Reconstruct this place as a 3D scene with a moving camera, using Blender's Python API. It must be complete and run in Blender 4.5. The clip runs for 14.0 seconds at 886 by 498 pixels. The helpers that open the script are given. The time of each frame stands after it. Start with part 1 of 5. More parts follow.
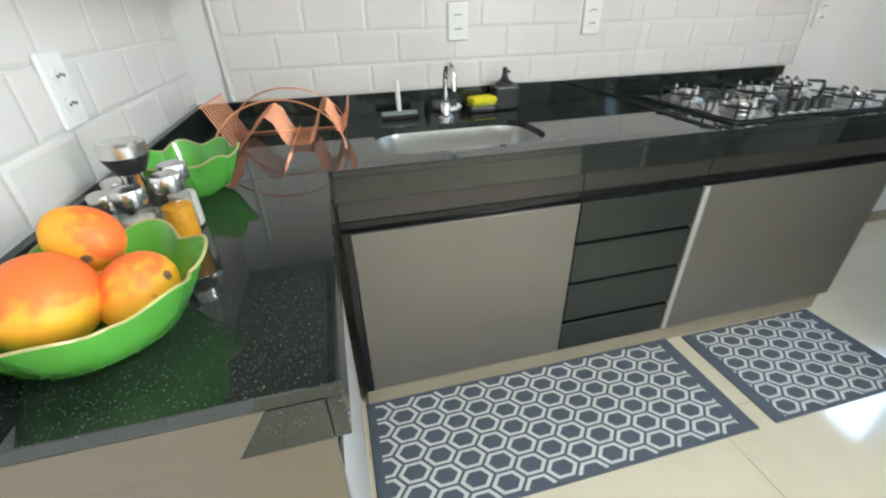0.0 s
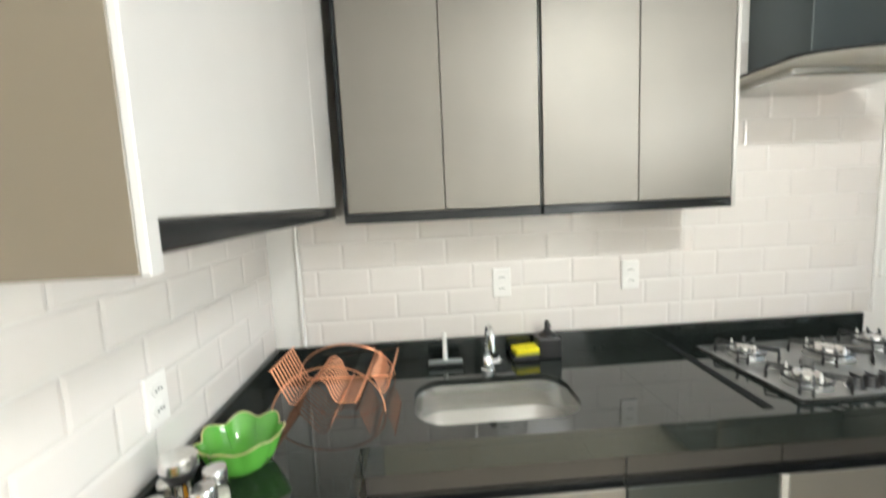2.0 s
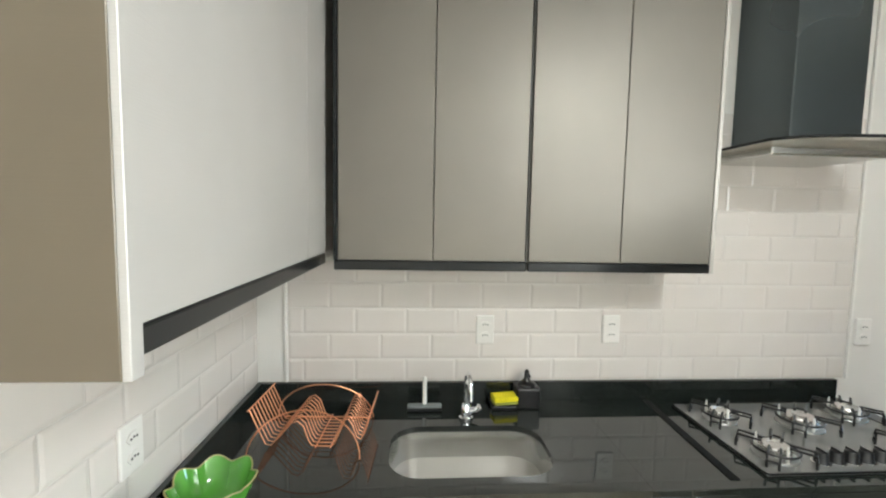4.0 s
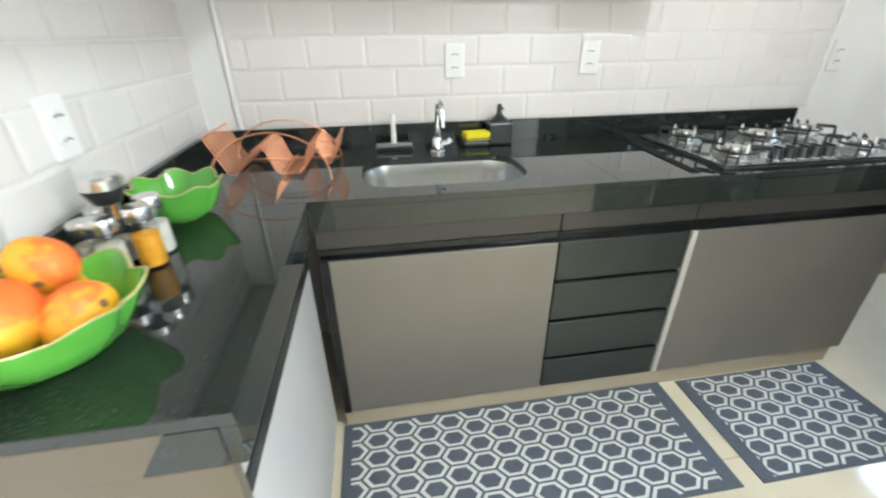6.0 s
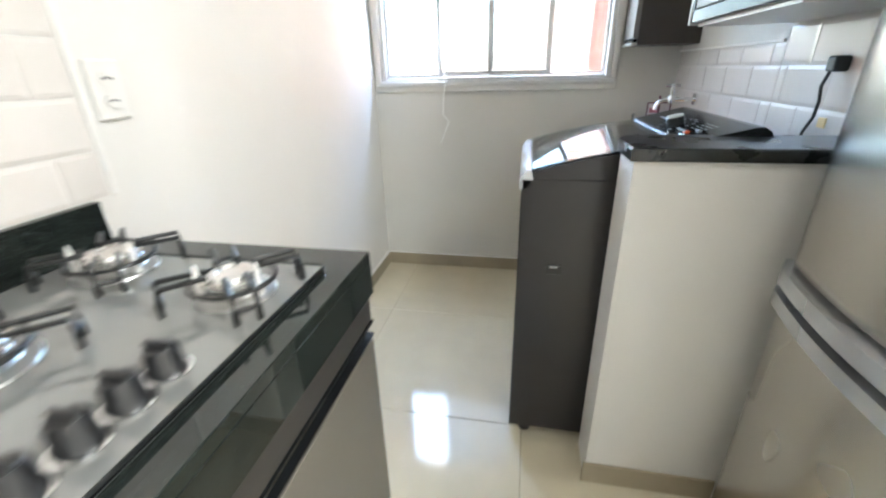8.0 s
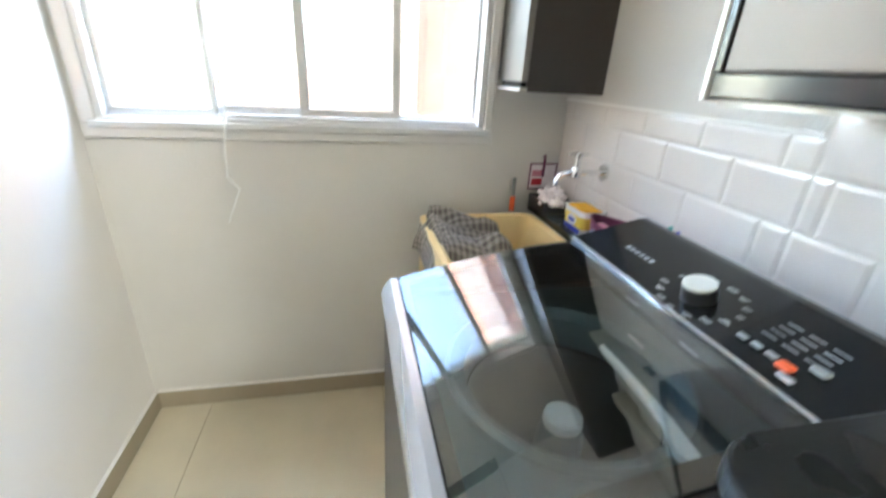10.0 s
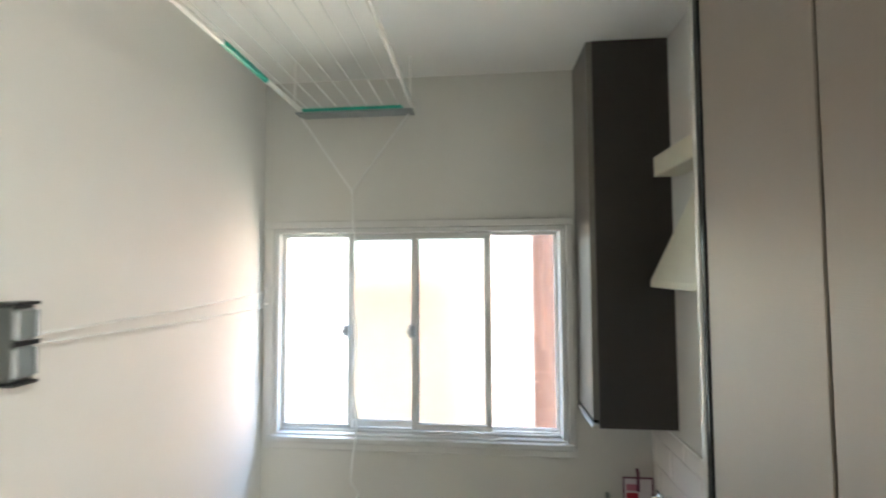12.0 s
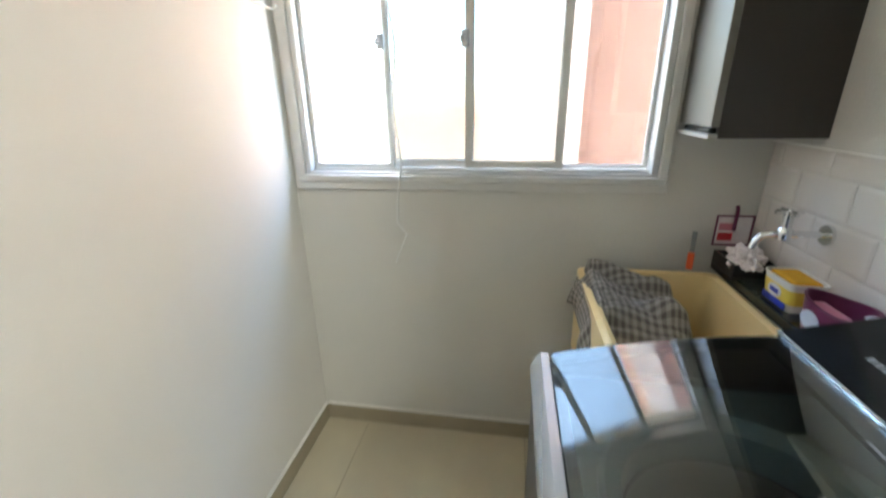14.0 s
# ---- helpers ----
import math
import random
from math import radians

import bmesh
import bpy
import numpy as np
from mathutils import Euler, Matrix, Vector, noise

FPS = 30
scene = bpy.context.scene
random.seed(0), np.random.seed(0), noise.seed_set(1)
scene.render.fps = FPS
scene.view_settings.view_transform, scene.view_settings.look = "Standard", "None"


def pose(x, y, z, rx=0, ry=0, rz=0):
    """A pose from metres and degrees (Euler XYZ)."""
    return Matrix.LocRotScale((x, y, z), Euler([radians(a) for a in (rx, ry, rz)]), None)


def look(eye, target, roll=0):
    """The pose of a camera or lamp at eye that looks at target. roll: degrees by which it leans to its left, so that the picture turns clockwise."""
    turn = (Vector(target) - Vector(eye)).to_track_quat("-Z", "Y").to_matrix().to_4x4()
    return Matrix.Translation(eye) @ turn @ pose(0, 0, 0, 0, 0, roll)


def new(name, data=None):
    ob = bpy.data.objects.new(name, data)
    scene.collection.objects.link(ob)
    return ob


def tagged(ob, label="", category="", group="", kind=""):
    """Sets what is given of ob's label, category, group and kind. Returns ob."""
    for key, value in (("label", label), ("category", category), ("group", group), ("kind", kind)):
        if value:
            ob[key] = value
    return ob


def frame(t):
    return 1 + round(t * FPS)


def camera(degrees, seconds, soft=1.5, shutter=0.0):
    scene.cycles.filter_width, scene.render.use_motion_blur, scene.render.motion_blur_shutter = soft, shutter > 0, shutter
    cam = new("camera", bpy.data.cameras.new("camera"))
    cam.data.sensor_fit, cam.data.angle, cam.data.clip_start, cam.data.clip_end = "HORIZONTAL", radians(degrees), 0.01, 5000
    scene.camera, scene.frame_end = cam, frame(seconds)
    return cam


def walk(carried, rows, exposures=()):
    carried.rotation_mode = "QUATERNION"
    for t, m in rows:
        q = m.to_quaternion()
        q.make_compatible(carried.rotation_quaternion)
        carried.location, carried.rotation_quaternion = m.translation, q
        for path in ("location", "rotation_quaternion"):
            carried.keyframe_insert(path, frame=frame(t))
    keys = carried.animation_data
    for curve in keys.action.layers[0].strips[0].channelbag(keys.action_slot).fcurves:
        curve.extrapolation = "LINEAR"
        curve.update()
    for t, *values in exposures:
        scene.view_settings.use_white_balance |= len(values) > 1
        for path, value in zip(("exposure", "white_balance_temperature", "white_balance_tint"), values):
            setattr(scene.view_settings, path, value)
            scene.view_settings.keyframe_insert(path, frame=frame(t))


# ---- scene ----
cam = camera(94.2, 14.0, 2.1, 0.4)
PATH = [
    (0, (0.444, -1.609, 1.242), (0.856, 0.066, 0.23), -1.5),
    (0.5, (0.521, -1.63, 1.264), (0.785, 0.111, 0.317), 0.0),
    (1, (0.599, -1.642, 1.313), (0.862, 0.165, 0.499), 0.3),
    (1.5, (0.605, -1.627, 1.393), (0.809, 0.29, 0.861), -1.5),
    (2, (0.594, -1.626, 1.535), (0.703, 0.358, 1.302), -2.6),
    (2.2, (0.58, -1.63, 1.578), (0.666, 0.364, 1.448), -2.5),
    (4.5, (0.632, -1.653, 1.653), (0.775, 0.333, 1.47), 1.5),
    (5, (0.599, -1.657, 1.458), (0.717, 0.258, 0.895), 0.9),
    (5.5, (0.594, -1.709, 1.396), (0.704, 0.079, 0.506), -0.1),
    (6, (0.602, -1.653, 1.292), (0.879, 0.094, 0.359), -0.6),
    (6.5, (0.682, -1.42, 1.239), (1.427, 0.248, 0.424), -1.1),
    (7, (0.949, -1.096, 1.209), (2.328, 0.112, 0.409), -3.0),
    (7.5, (1.368, -0.902, 1.183), (3.107, -0.277, 0.419), -2.6),
    (7.7, (1.55, -0.887, 1.194), (3.326, -0.385, 0.424), -2.1),
    (9.8, (2.721, -0.805, 1.287), (4.498, -1.113, 0.423), 2.5),
    (10, (2.749, -0.818, 1.33), (4.541, -1.231, 0.545), 3.2),
    (10.5, (2.724, -0.814, 1.533), (4.539, -1.506, 1.058), 4.1),
    (11, (2.66, -0.847, 1.7), (4.526, -1.541, 1.502), 2.7),
    (11.5, (2.603, -0.847, 1.793), (4.568, -1.217, 1.783), 0.6),
    (12, (2.532, -0.943, 1.852), (4.522, -0.764, 1.943), -0.3),
    (12.5, (2.449, -0.97, 1.844), (4.381, -0.453, 1.843), -0.4),
    (13, (2.496, -0.934, 1.636), (4.361, -0.4, 1.151), -0.8),
    (13.5, (2.583, -0.892, 1.436), (4.324, -0.425, 0.568), -1.6),
    (14, (2.799, -0.816, 1.399), (4.653, -0.5, 0.72), -1.1),
]
LOOK = [
    (0, 5.95, 5650, 2), (1, 6.41, 5550, 3), (1.5, 6.28, 5700, 2), (2.2, 6.15, 6100, 3), (4.5, 5.75, 6000, 2), (5, 6.25, 5600, 2), (6, 6.2, 5700, 2), (6.5, 6.37, 5750, 3), (7, 6.4, 5900, 3), (7.7, 6.68, 5950, 4),
    (9.8, 7.18, 6100, 3), (10.5, 6.83, 6900, 4), (11, 6.81, 6600, 4), (11.5, 6.73, 6700, 3), (12, 6.23, 6200, 0), (12.5, 5.76, 5500, -12), (13, 5.98, 5600, 10), (13.4, 6.1, 6500, 4), (14, 6.38, 6400, 0),
]
walk(cam, [(t, look(eye, target, roll)) for t, eye, target, roll in PATH], LOOK)

# ---- world and light ----
world = bpy.data.worlds.new("sky")
scene.world = world
world.use_nodes = True
wn = world.node_tree
sky = wn.nodes.new("ShaderNodeTexSky")
sky.sky_type = 'NISHITA'
sky.sun_disc = False
sky.sun_elevation = radians(58)
sky.sun_rotation = radians(-5)
sky.air_density = 1.0
sky.dust_density = 2.5
wn.links.new(sky.outputs[0], wn.nodes["Background"].inputs[0])
wn.nodes["Background"].inputs[1].default_value = 0.15

sun = new("sun", bpy.data.lights.new("sun", "SUN"))
sun.data.energy = 2.0
sun.data.angle = radians(0.5)
sun.data.color = (1.0, 0.95, 0.88)
sun.matrix_world = look((-0.6, 6.5, 9), (0, 0, 0))

lamp_light = new("ceiling_lamp_light", bpy.data.lights.new("ceiling_lamp_light", "AREA"))
lamp_light.data.shape = 'DISK'
lamp_light.data.size = 0.34
lamp_light.data.energy = 0.20
lamp_light.data.color = (1.0, 0.96, 0.90)
lamp_light.matrix_world = look((1.75, -2.05, 2.575), (1.75, -2.05, 0))

# soft fill light added in an unseen window opening behind the kitchen
fill_light = new("unseen_fill_light", bpy.data.lights.new("unseen_fill_light", "AREA"))
fill_light.data.shape = 'RECTANGLE'
fill_light.data.size = 1.0
fill_light.data.size_y = 1.0
fill_light.data.energy = 1.3
fill_light.data.color = (1.0, 0.97, 0.93)
fill_light.matrix_world = look((2.785, -2.6, 1.55), (0, -2.3, 1.55))

# ---- materials ----


def material(name, color, rough=0.5, metal=0.0, vary=0.12, scale=14.0, bump=0.0, bump_scale=90.0, color2=None, spec=0.5, coat=0.0, rough_vary=0.08, rand=0.0):
    """A surface whose colour, gloss and relief vary at two scales."""
    m = bpy.data.materials.new(name)
    m.use_nodes = True
    nt = m.node_tree
    n, l = nt.nodes, nt.links
    b = n["Principled BSDF"]
    tc = n.new("ShaderNodeTexCoord")
    n1 = n.new("ShaderNodeTexNoise")
    n1.inputs["Scale"].default_value = scale
    n1.inputs["Detail"].default_value = 5
    n2 = n.new("ShaderNodeTexNoise")
    n2.inputs["Scale"].default_value = scale * 0.13 + 0.6
    n2.inputs["Detail"].default_value = 3
    mul = n.new("ShaderNodeMath")
    mul.operation = 'MULTIPLY_ADD'
    mul.inputs[1].default_value = 0.55
    l.new(tc.outputs["Object"], n1.inputs["Vector"])
    l.new(tc.outputs["Object"], n2.inputs["Vector"])
    l.new(n1.outputs[0], mul.inputs[0])
    half = n.new("ShaderNodeMath")
    half.operation = 'MULTIPLY'
    half.inputs[1].default_value = 0.45
    l.new(n2.outputs[0], half.inputs[0])
    l.new(half.outputs[0], mul.inputs[2])
    ramp = n.new("ShaderNodeValToRGB")
    c2 = color2 or tuple(min(1, c * (1 + vary)) for c in color)
    c1 = color if color2 else tuple(c * (1 - vary) for c in color)
    ramp.color_ramp.elements[0].position = 0.3
    ramp.color_ramp.elements[1].position = 0.7
    ramp.color_ramp.elements[0].color = (*c1, 1)
    ramp.color_ramp.elements[1].color = (*c2, 1)
    l.new(mul.outputs[0], ramp.inputs[0])
    out = ramp.outputs[0]
    if rand:
        oi = n.new("ShaderNodeObjectInfo")
        hs = n.new("ShaderNodeHueSaturation")
        mr = n.new("ShaderNodeMapRange")
        mr.inputs["To Min"].default_value = 1 - rand
        mr.inputs["To Max"].default_value = 1 + rand
        l.new(oi.outputs["Random"], mr.inputs["Value"])
        l.new(mr.outputs[0], hs.inputs["Value"])
        l.new(out, hs.inputs["Color"])
        out = hs.outputs[0]
    l.new(out, b.inputs["Base Color"])
    rr = n.new("ShaderNodeMapRange")
    rr.inputs["To Min"].default_value = max(0.01, rough - rough_vary * rough * 2)
    rr.inputs["To Max"].default_value = min(1, rough + rough_vary * rough * 2)
    l.new(n2.outputs[0], rr.inputs["Value"])
    l.new(rr.outputs[0], b.inputs["Roughness"])
    b.inputs["Metallic"].default_value = metal
    b.inputs["Specular IOR Level"].default_value = spec
    b.inputs["Coat Weight"].default_value = coat
    b.inputs["Coat Roughness"].default_value = 0.06
    if bump:
        n3 = n.new("ShaderNodeTexNoise")
        n3.inputs["Scale"].default_value = bump_scale
        n3.inputs["Detail"].default_value = 4
        bp = n.new("ShaderNodeBump")
        bp.inputs["Strength"].default_value = bump
        bp.inputs["Distance"].default_value = 0.01
        l.new(tc.outputs["Object"], n3.inputs["Vector"])
        l.new(n3.outputs[0], bp.inputs["Height"])
        l.new(bp.outputs[0], b.inputs["Normal"])
    return m


def brushed(name, color, rough, metal, stretch=(2, 2, 60), amount=0.12):
    """Satin laminate or metal with fine drawn grain along one axis."""
    m = material(name, color, rough, metal, vary=0.05, scale=5)
    nt = m.node_tree
    n, l = nt.nodes, nt.links
    tc = n.new("ShaderNodeTexCoord")
    mp = n.new("ShaderNodeMapping")
    mp.inputs["Scale"].default_value = stretch
    nz = n.new("ShaderNodeTexNoise")
    nz.inputs["Scale"].default_value = 9
    nz.inputs["Detail"].default_value = 6
    bp = n.new("ShaderNodeBump")
    bp.inputs["Strength"].default_value = amount
    bp.inputs["Distance"].default_value = 0.003
    l.new(tc.outputs["Object"], mp.inputs[0])
    l.new(mp.outputs[0], nz.inputs["Vector"])
    l.new(nz.outputs[0], bp.inputs["Height"])
    l.new(bp.outputs[0], n["Principled BSDF"].inputs["Normal"])
    return m


def granite_material(name):
    """Near-black green granite: fine pale crystals on a dark polished ground."""
    m = material(name, (0.007, 0.0085, 0.0078), 0.035, 0, color2=(0.02, 0.0245, 0.022), scale=60, spec=0.7)
    nt = m.node_tree
    n, l = nt.nodes, nt.links
    b = n["Principled BSDF"]
    tc = n.new("ShaderNodeTexCoord")
    vo = n.new("ShaderNodeTexVoronoi")
    vo.inputs["Scale"].default_value = 210
    vo.inputs["Randomness"].default_value = 1
    rp = n.new("ShaderNodeValToRGB")
    rp.color_ramp.elements[0].position = 0.10
    rp.color_ramp.elements[0].color = (1, 1, 1, 1)
    rp.color_ramp.elements[1].position = 0.26
    rp.color_ramp.elements[1].color = (0, 0, 0, 1)
    nz = n.new("ShaderNodeTexNoise")
    nz.inputs["Scale"].default_value = 40
    mu = n.new("ShaderNodeMath")
    mu.operation = 'MULTIPLY'
    mix = n.new("ShaderNodeMixRGB")
    mix.inputs["Color2"].default_value = (0.11, 0.14, 0.122, 1)
    old = b.inputs["Base Color"].links[0].from_socket
    l.new(tc.outputs["Object"], vo.inputs["Vector"])
    l.new(tc.outputs["Object"], nz.inputs["Vector"])
    l.new(vo.outputs["Distance"], rp.inputs[0])
    l.new(rp.outputs[0], mu.inputs[0])
    l.new(nz.outputs[0], mu.inputs[1])
    l.new(mu.outputs[0], mix.inputs["Fac"])
    l.new(old, mix.inputs["Color1"])
    l.new(mix.outputs[0], b.inputs["Base Color"])
    return m


def glass_material(name, tint=(0.95, 0.97, 0.96), rough=0.0, ior=1.45):
    """A thin clear pane: straight-through light with a Fresnel gloss."""
    m = bpy.data.materials.new(name)
    m.use_nodes = True
    n, l = m.node_tree.nodes, m.node_tree.links
    n.remove(n["Principled BSDF"])
    tr = n.new("ShaderNodeBsdfTransparent")
    tr.inputs[0].default_value = (*tint, 1)
    gl = n.new("ShaderNodeBsdfGlossy")
    gl.inputs["Roughness"].default_value = rough
    lw = n.new("ShaderNodeLayerWeight")
    lw.inputs[0].default_value = 0.5
    p5 = n.new("ShaderNodeMath")
    p5.operation = 'POWER'
    p5.inputs[1].default_value = 5.0
    fr = n.new("ShaderNodeMath")
    fr.operation = 'MULTIPLY_ADD'
    f0 = ((ior - 1) / (ior + 1)) ** 2
    fr.inputs[1].default_value = 1 - f0
    fr.inputs[2].default_value = f0
    mx = n.new("ShaderNodeMixShader")
    l.new(lw.outputs["Facing"], p5.inputs[0])
    l.new(p5.outputs[0], fr.inputs[0])
    l.new(fr.outputs[0], mx.inputs[0])
    l.new(tr.outputs[0], mx.inputs[1])
    l.new(gl.outputs[0], mx.inputs[2])
    l.new(mx.outputs[0], n["Material Output"].inputs[0])
    return m


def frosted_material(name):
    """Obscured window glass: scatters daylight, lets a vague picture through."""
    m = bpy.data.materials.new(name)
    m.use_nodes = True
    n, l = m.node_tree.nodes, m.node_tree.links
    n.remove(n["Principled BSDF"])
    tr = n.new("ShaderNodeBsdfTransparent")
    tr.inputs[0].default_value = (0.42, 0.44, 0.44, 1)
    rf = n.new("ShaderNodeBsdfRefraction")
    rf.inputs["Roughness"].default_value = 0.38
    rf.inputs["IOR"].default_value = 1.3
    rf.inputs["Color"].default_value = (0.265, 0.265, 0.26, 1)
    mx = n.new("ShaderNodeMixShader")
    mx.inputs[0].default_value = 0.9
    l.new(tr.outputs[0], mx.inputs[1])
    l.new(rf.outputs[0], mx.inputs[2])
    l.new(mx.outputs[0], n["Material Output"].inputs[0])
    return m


def glow_material(name, color, strength):
    m = bpy.data.materials.new(name)
    m.use_nodes = True
    b = m.node_tree.nodes["Principled BSDF"]
    b.inputs["Base Color"].default_value = (*color, 1)
    b.inputs["Emission Color"].default_value = (*color, 1)
    b.inputs["Emission Strength"].default_value = strength
    return m


def plaid_material(name):
    """Brown and cream woven check."""
    m = material(name, (0.5, 0.5, 0.5), 0.95, 0, bump=0.5, bump_scale=600)
    n, l = m.node_tree.nodes, m.node_tree.links
    tc = n.new("ShaderNodeTexCoord")
    sp = n.new("ShaderNodeSeparateXYZ")
    l.new(tc.outputs["UV"], sp.inputs[0])
    facs = []
    for ax in ("X", "Y"):
        a = n.new("ShaderNodeMath")
        a.operation = 'MULTIPLY'
        a.inputs[1].default_value = 17.0
        l.new(sp.outputs[ax], a.inputs[0])
        f = n.new("ShaderNodeMath")
        f.operation = 'FRACT'
        l.new(a.outputs[0], f.inputs[0])
        g = n.new("ShaderNodeMath")
        g.operation = 'LESS_THAN'
        g.inputs[1].default_value = 0.5
        l.new(f.outputs[0], g.inputs[0])
        facs.append(g)
    s = n.new("ShaderNodeMath")
    s.operation = 'ADD'
    l.new(facs[0].outputs[0], s.inputs[0])
    l.new(facs[1].outputs[0], s.inputs[1])
    h = n.new("ShaderNodeMath")
    h.operation = 'MULTIPLY'
    h.inputs[1].default_value = 0.5
    l.new(s.outputs[0], h.inputs[0])
    rp = n.new("ShaderNodeValToRGB")
    rp.color_ramp.elements[0].color = (0.40, 0.37, 0.33, 1)
    rp.color_ramp.elements[1].color = (0.135, 0.118, 0.108, 1)
    l.new(h.outputs[0], rp.inputs[0])
    l.new(rp.outputs[0], n["Principled BSDF"].inputs["Base Color"])
    return m


def mango_material(name, blush=0.53):
    """Ripe mango: red cheek running into orange yellow, with dark spots."""
    m = material(name, (0.85, 0.30, 0.02), 0.48, 0, scale=6, spec=0.35)
    n, l = m.node_tree.nodes, m.node_tree.links
    b = n["Principled BSDF"]
    tc = n.new("ShaderNodeTexCoord")
    oi = n.new("ShaderNodeObjectInfo")
    sp = n.new("ShaderNodeSeparateXYZ")
    l.new(tc.outputs["Generated"], sp.inputs[0])
    nz = n.new("ShaderNodeTexNoise")
    nz.inputs["Scale"].default_value = 3
    ad = n.new("ShaderNodeMath")
    ad.operation = 'ADD'
    l.new(sp.outputs["Z"], ad.inputs[0])
    l.new(tc.outputs["Generated"], nz.inputs["Vector"])
    l.new(nz.outputs[0], ad.inputs[1])
    a2 = n.new("ShaderNodeMath")
    a2.operation = 'MULTIPLY_ADD'
    a2.inputs[1].default_value = 0.35
    l.new(oi.outputs["Random"], a2.inputs[0])
    l.new(ad.outputs[0], a2.inputs[2])
    rp = n.new("ShaderNodeValToRGB")
    e = rp.color_ramp.elements
    e[0].position = 0.60
    e[0].color = (0.88, 0.46, 0.02, 1)
    e[1].position = 1.45 / 1.6
    e[1].color = (0.82, 0.17, 0.03, 1)
    mid = e.new(0.82)
    mid.color = (0.88, 0.36, 0.03, 1)
    sc = n.new("ShaderNodeMath")
    sc.operation = 'MULTIPLY'
    sc.inputs[1].default_value = blush
    l.new(a2.outputs[0], sc.inputs[0])
    l.new(sc.outputs[0], rp.inputs[0])
    vo = n.new("ShaderNodeTexVoronoi")
    vo.inputs["Scale"].default_value = 26
    l.new(tc.outputs["Object"], vo.inputs["Vector"])
    r2 = n.new("ShaderNodeValToRGB")
    r2.color_ramp.elements[0].position = 0.12
    r2.color_ramp.elements[0].color = (1, 1, 1, 1)
    r2.color_ramp.elements[1].position = 0.2
    r2.color_ramp.elements[1].color = (0, 0, 0, 1)
    l.new(vo.outputs["Distance"], r2.inputs[0])
    n5 = n.new("ShaderNodeTexNoise")
    n5.inputs["Scale"].default_value = 9
    l.new(tc.outputs["Object"], n5.inputs["Vector"])
    gt = n.new("ShaderNodeMath")
    gt.operation = 'GREATER_THAN'
    gt.inputs[1].default_value = 0.57
    l.new(n5.outputs[0], gt.inputs[0])
    mm = n.new("ShaderNodeMath")
    mm.operation = 'MULTIPLY'
    l.new(r2.outputs[0], mm.inputs[0])
    l.new(gt.outputs[0], mm.inputs[1])
    mix = n.new("ShaderNodeMixRGB")
    mix.inputs["Color2"].default_value = (0.16, 0.09, 0.06, 1)
    l.new(mm.outputs[0], mix.inputs["Fac"])
    l.new(rp.outputs[0], mix.inputs["Color1"])
    l.new(mix.outputs[0], b.inputs["Base Color"])
    return m


PLASTER = material("white_plaster", (0.74, 0.72, 0.69), 0.75, vary=0.03, scale=3, bump=0.12, bump_scale=160)
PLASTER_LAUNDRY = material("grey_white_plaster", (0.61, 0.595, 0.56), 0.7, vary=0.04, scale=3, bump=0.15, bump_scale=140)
CEILING = material("ceiling_paint", (0.88, 0.87, 0.85), 0.8, vary=0.03, scale=3, bump=0.1, bump_scale=120)
TILE_WHITE = material("white_wall_tile", (0.705, 0.66, 0.625), 0.2, vary=0.025, scale=5, rand=0.02, bump=0.03, bump_scale=25)
FLOOR_TILE = material("cream_porcelain", (0.59, 0.53, 0.395), 0.09, vary=0.07, scale=7, rand=0.025, spec=0.55)
FLOOR_GROUT = material("floor_grout", (0.42, 0.36, 0.26), 0.8, vary=0.1, scale=50)
SKIRTING = material("beige_skirting", (0.36, 0.31, 0.225), 0.25, vary=0.08, scale=10)
GRANITE = granite_material("dark_green_granite")
LAMINATE = brushed("taupe_satin_laminate", (0.205, 0.188, 0.165), 0.43, 0.55)
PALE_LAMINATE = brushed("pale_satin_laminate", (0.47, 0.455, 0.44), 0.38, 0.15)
LAMINATE_BROWN = brushed("brown_satin_laminate", (0.22, 0.185, 0.155), 0.5, 0.3)
STRIP_DARK = brushed("dark_taupe_strip", (0.055, 0.050, 0.046), 0.3, 0.4)
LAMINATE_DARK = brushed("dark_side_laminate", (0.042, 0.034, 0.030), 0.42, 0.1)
DRAWER_DARK = brushed("smoked_drawer_front", (0.035, 0.040, 0.036), 0.3, 0.35)
LAMINATE_EDGE = brushed("light_cabinet_edge", (0.50, 0.48, 0.45), 0.35, 0.3)
BEIGE_PANEL = brushed("beige_end_panel", (0.125, 0.10, 0.067), 0.3, 0.0, amount=0.05)
BLACK_RAIL = material("black_anodised_rail", (0.012, 0.013, 0.014), 0.18, 0.3, scale=30)
INOX = brushed("brushed_steel", (0.62, 0.62, 0.60), 0.24, 1.0, stretch=(60, 2, 2), amount=0.06)
INOX_FRIDGE = brushed("fridge_steel", (0.52, 0.50, 0.46), 0.27, 1.0, stretch=(2, 2, 60), amount=0.06)
CHROME = material("chrome", (0.82, 0.83, 0.84), 0.06, 1.0, vary=0.02)
COPPER = material("copper_wire", (0.88, 0.40, 0.22), 0.34, 0.8, vary=0.08)
GREEN_CERAMIC = material("green_glazed_ceramic", (0.12, 0.38, 0.05), 0.12, 0, vary=0.25, scale=9, coat=0.5, bump=0.05, bump_scale=30)
GREEN_RIM = material("worn_glaze_rim", (0.40, 0.36, 0.15), 0.3, 0, vary=0.2, scale=30)
MANGO = mango_material("mango_skin")
MANGO_RED = mango_material("red_mango_skin", 0.64)
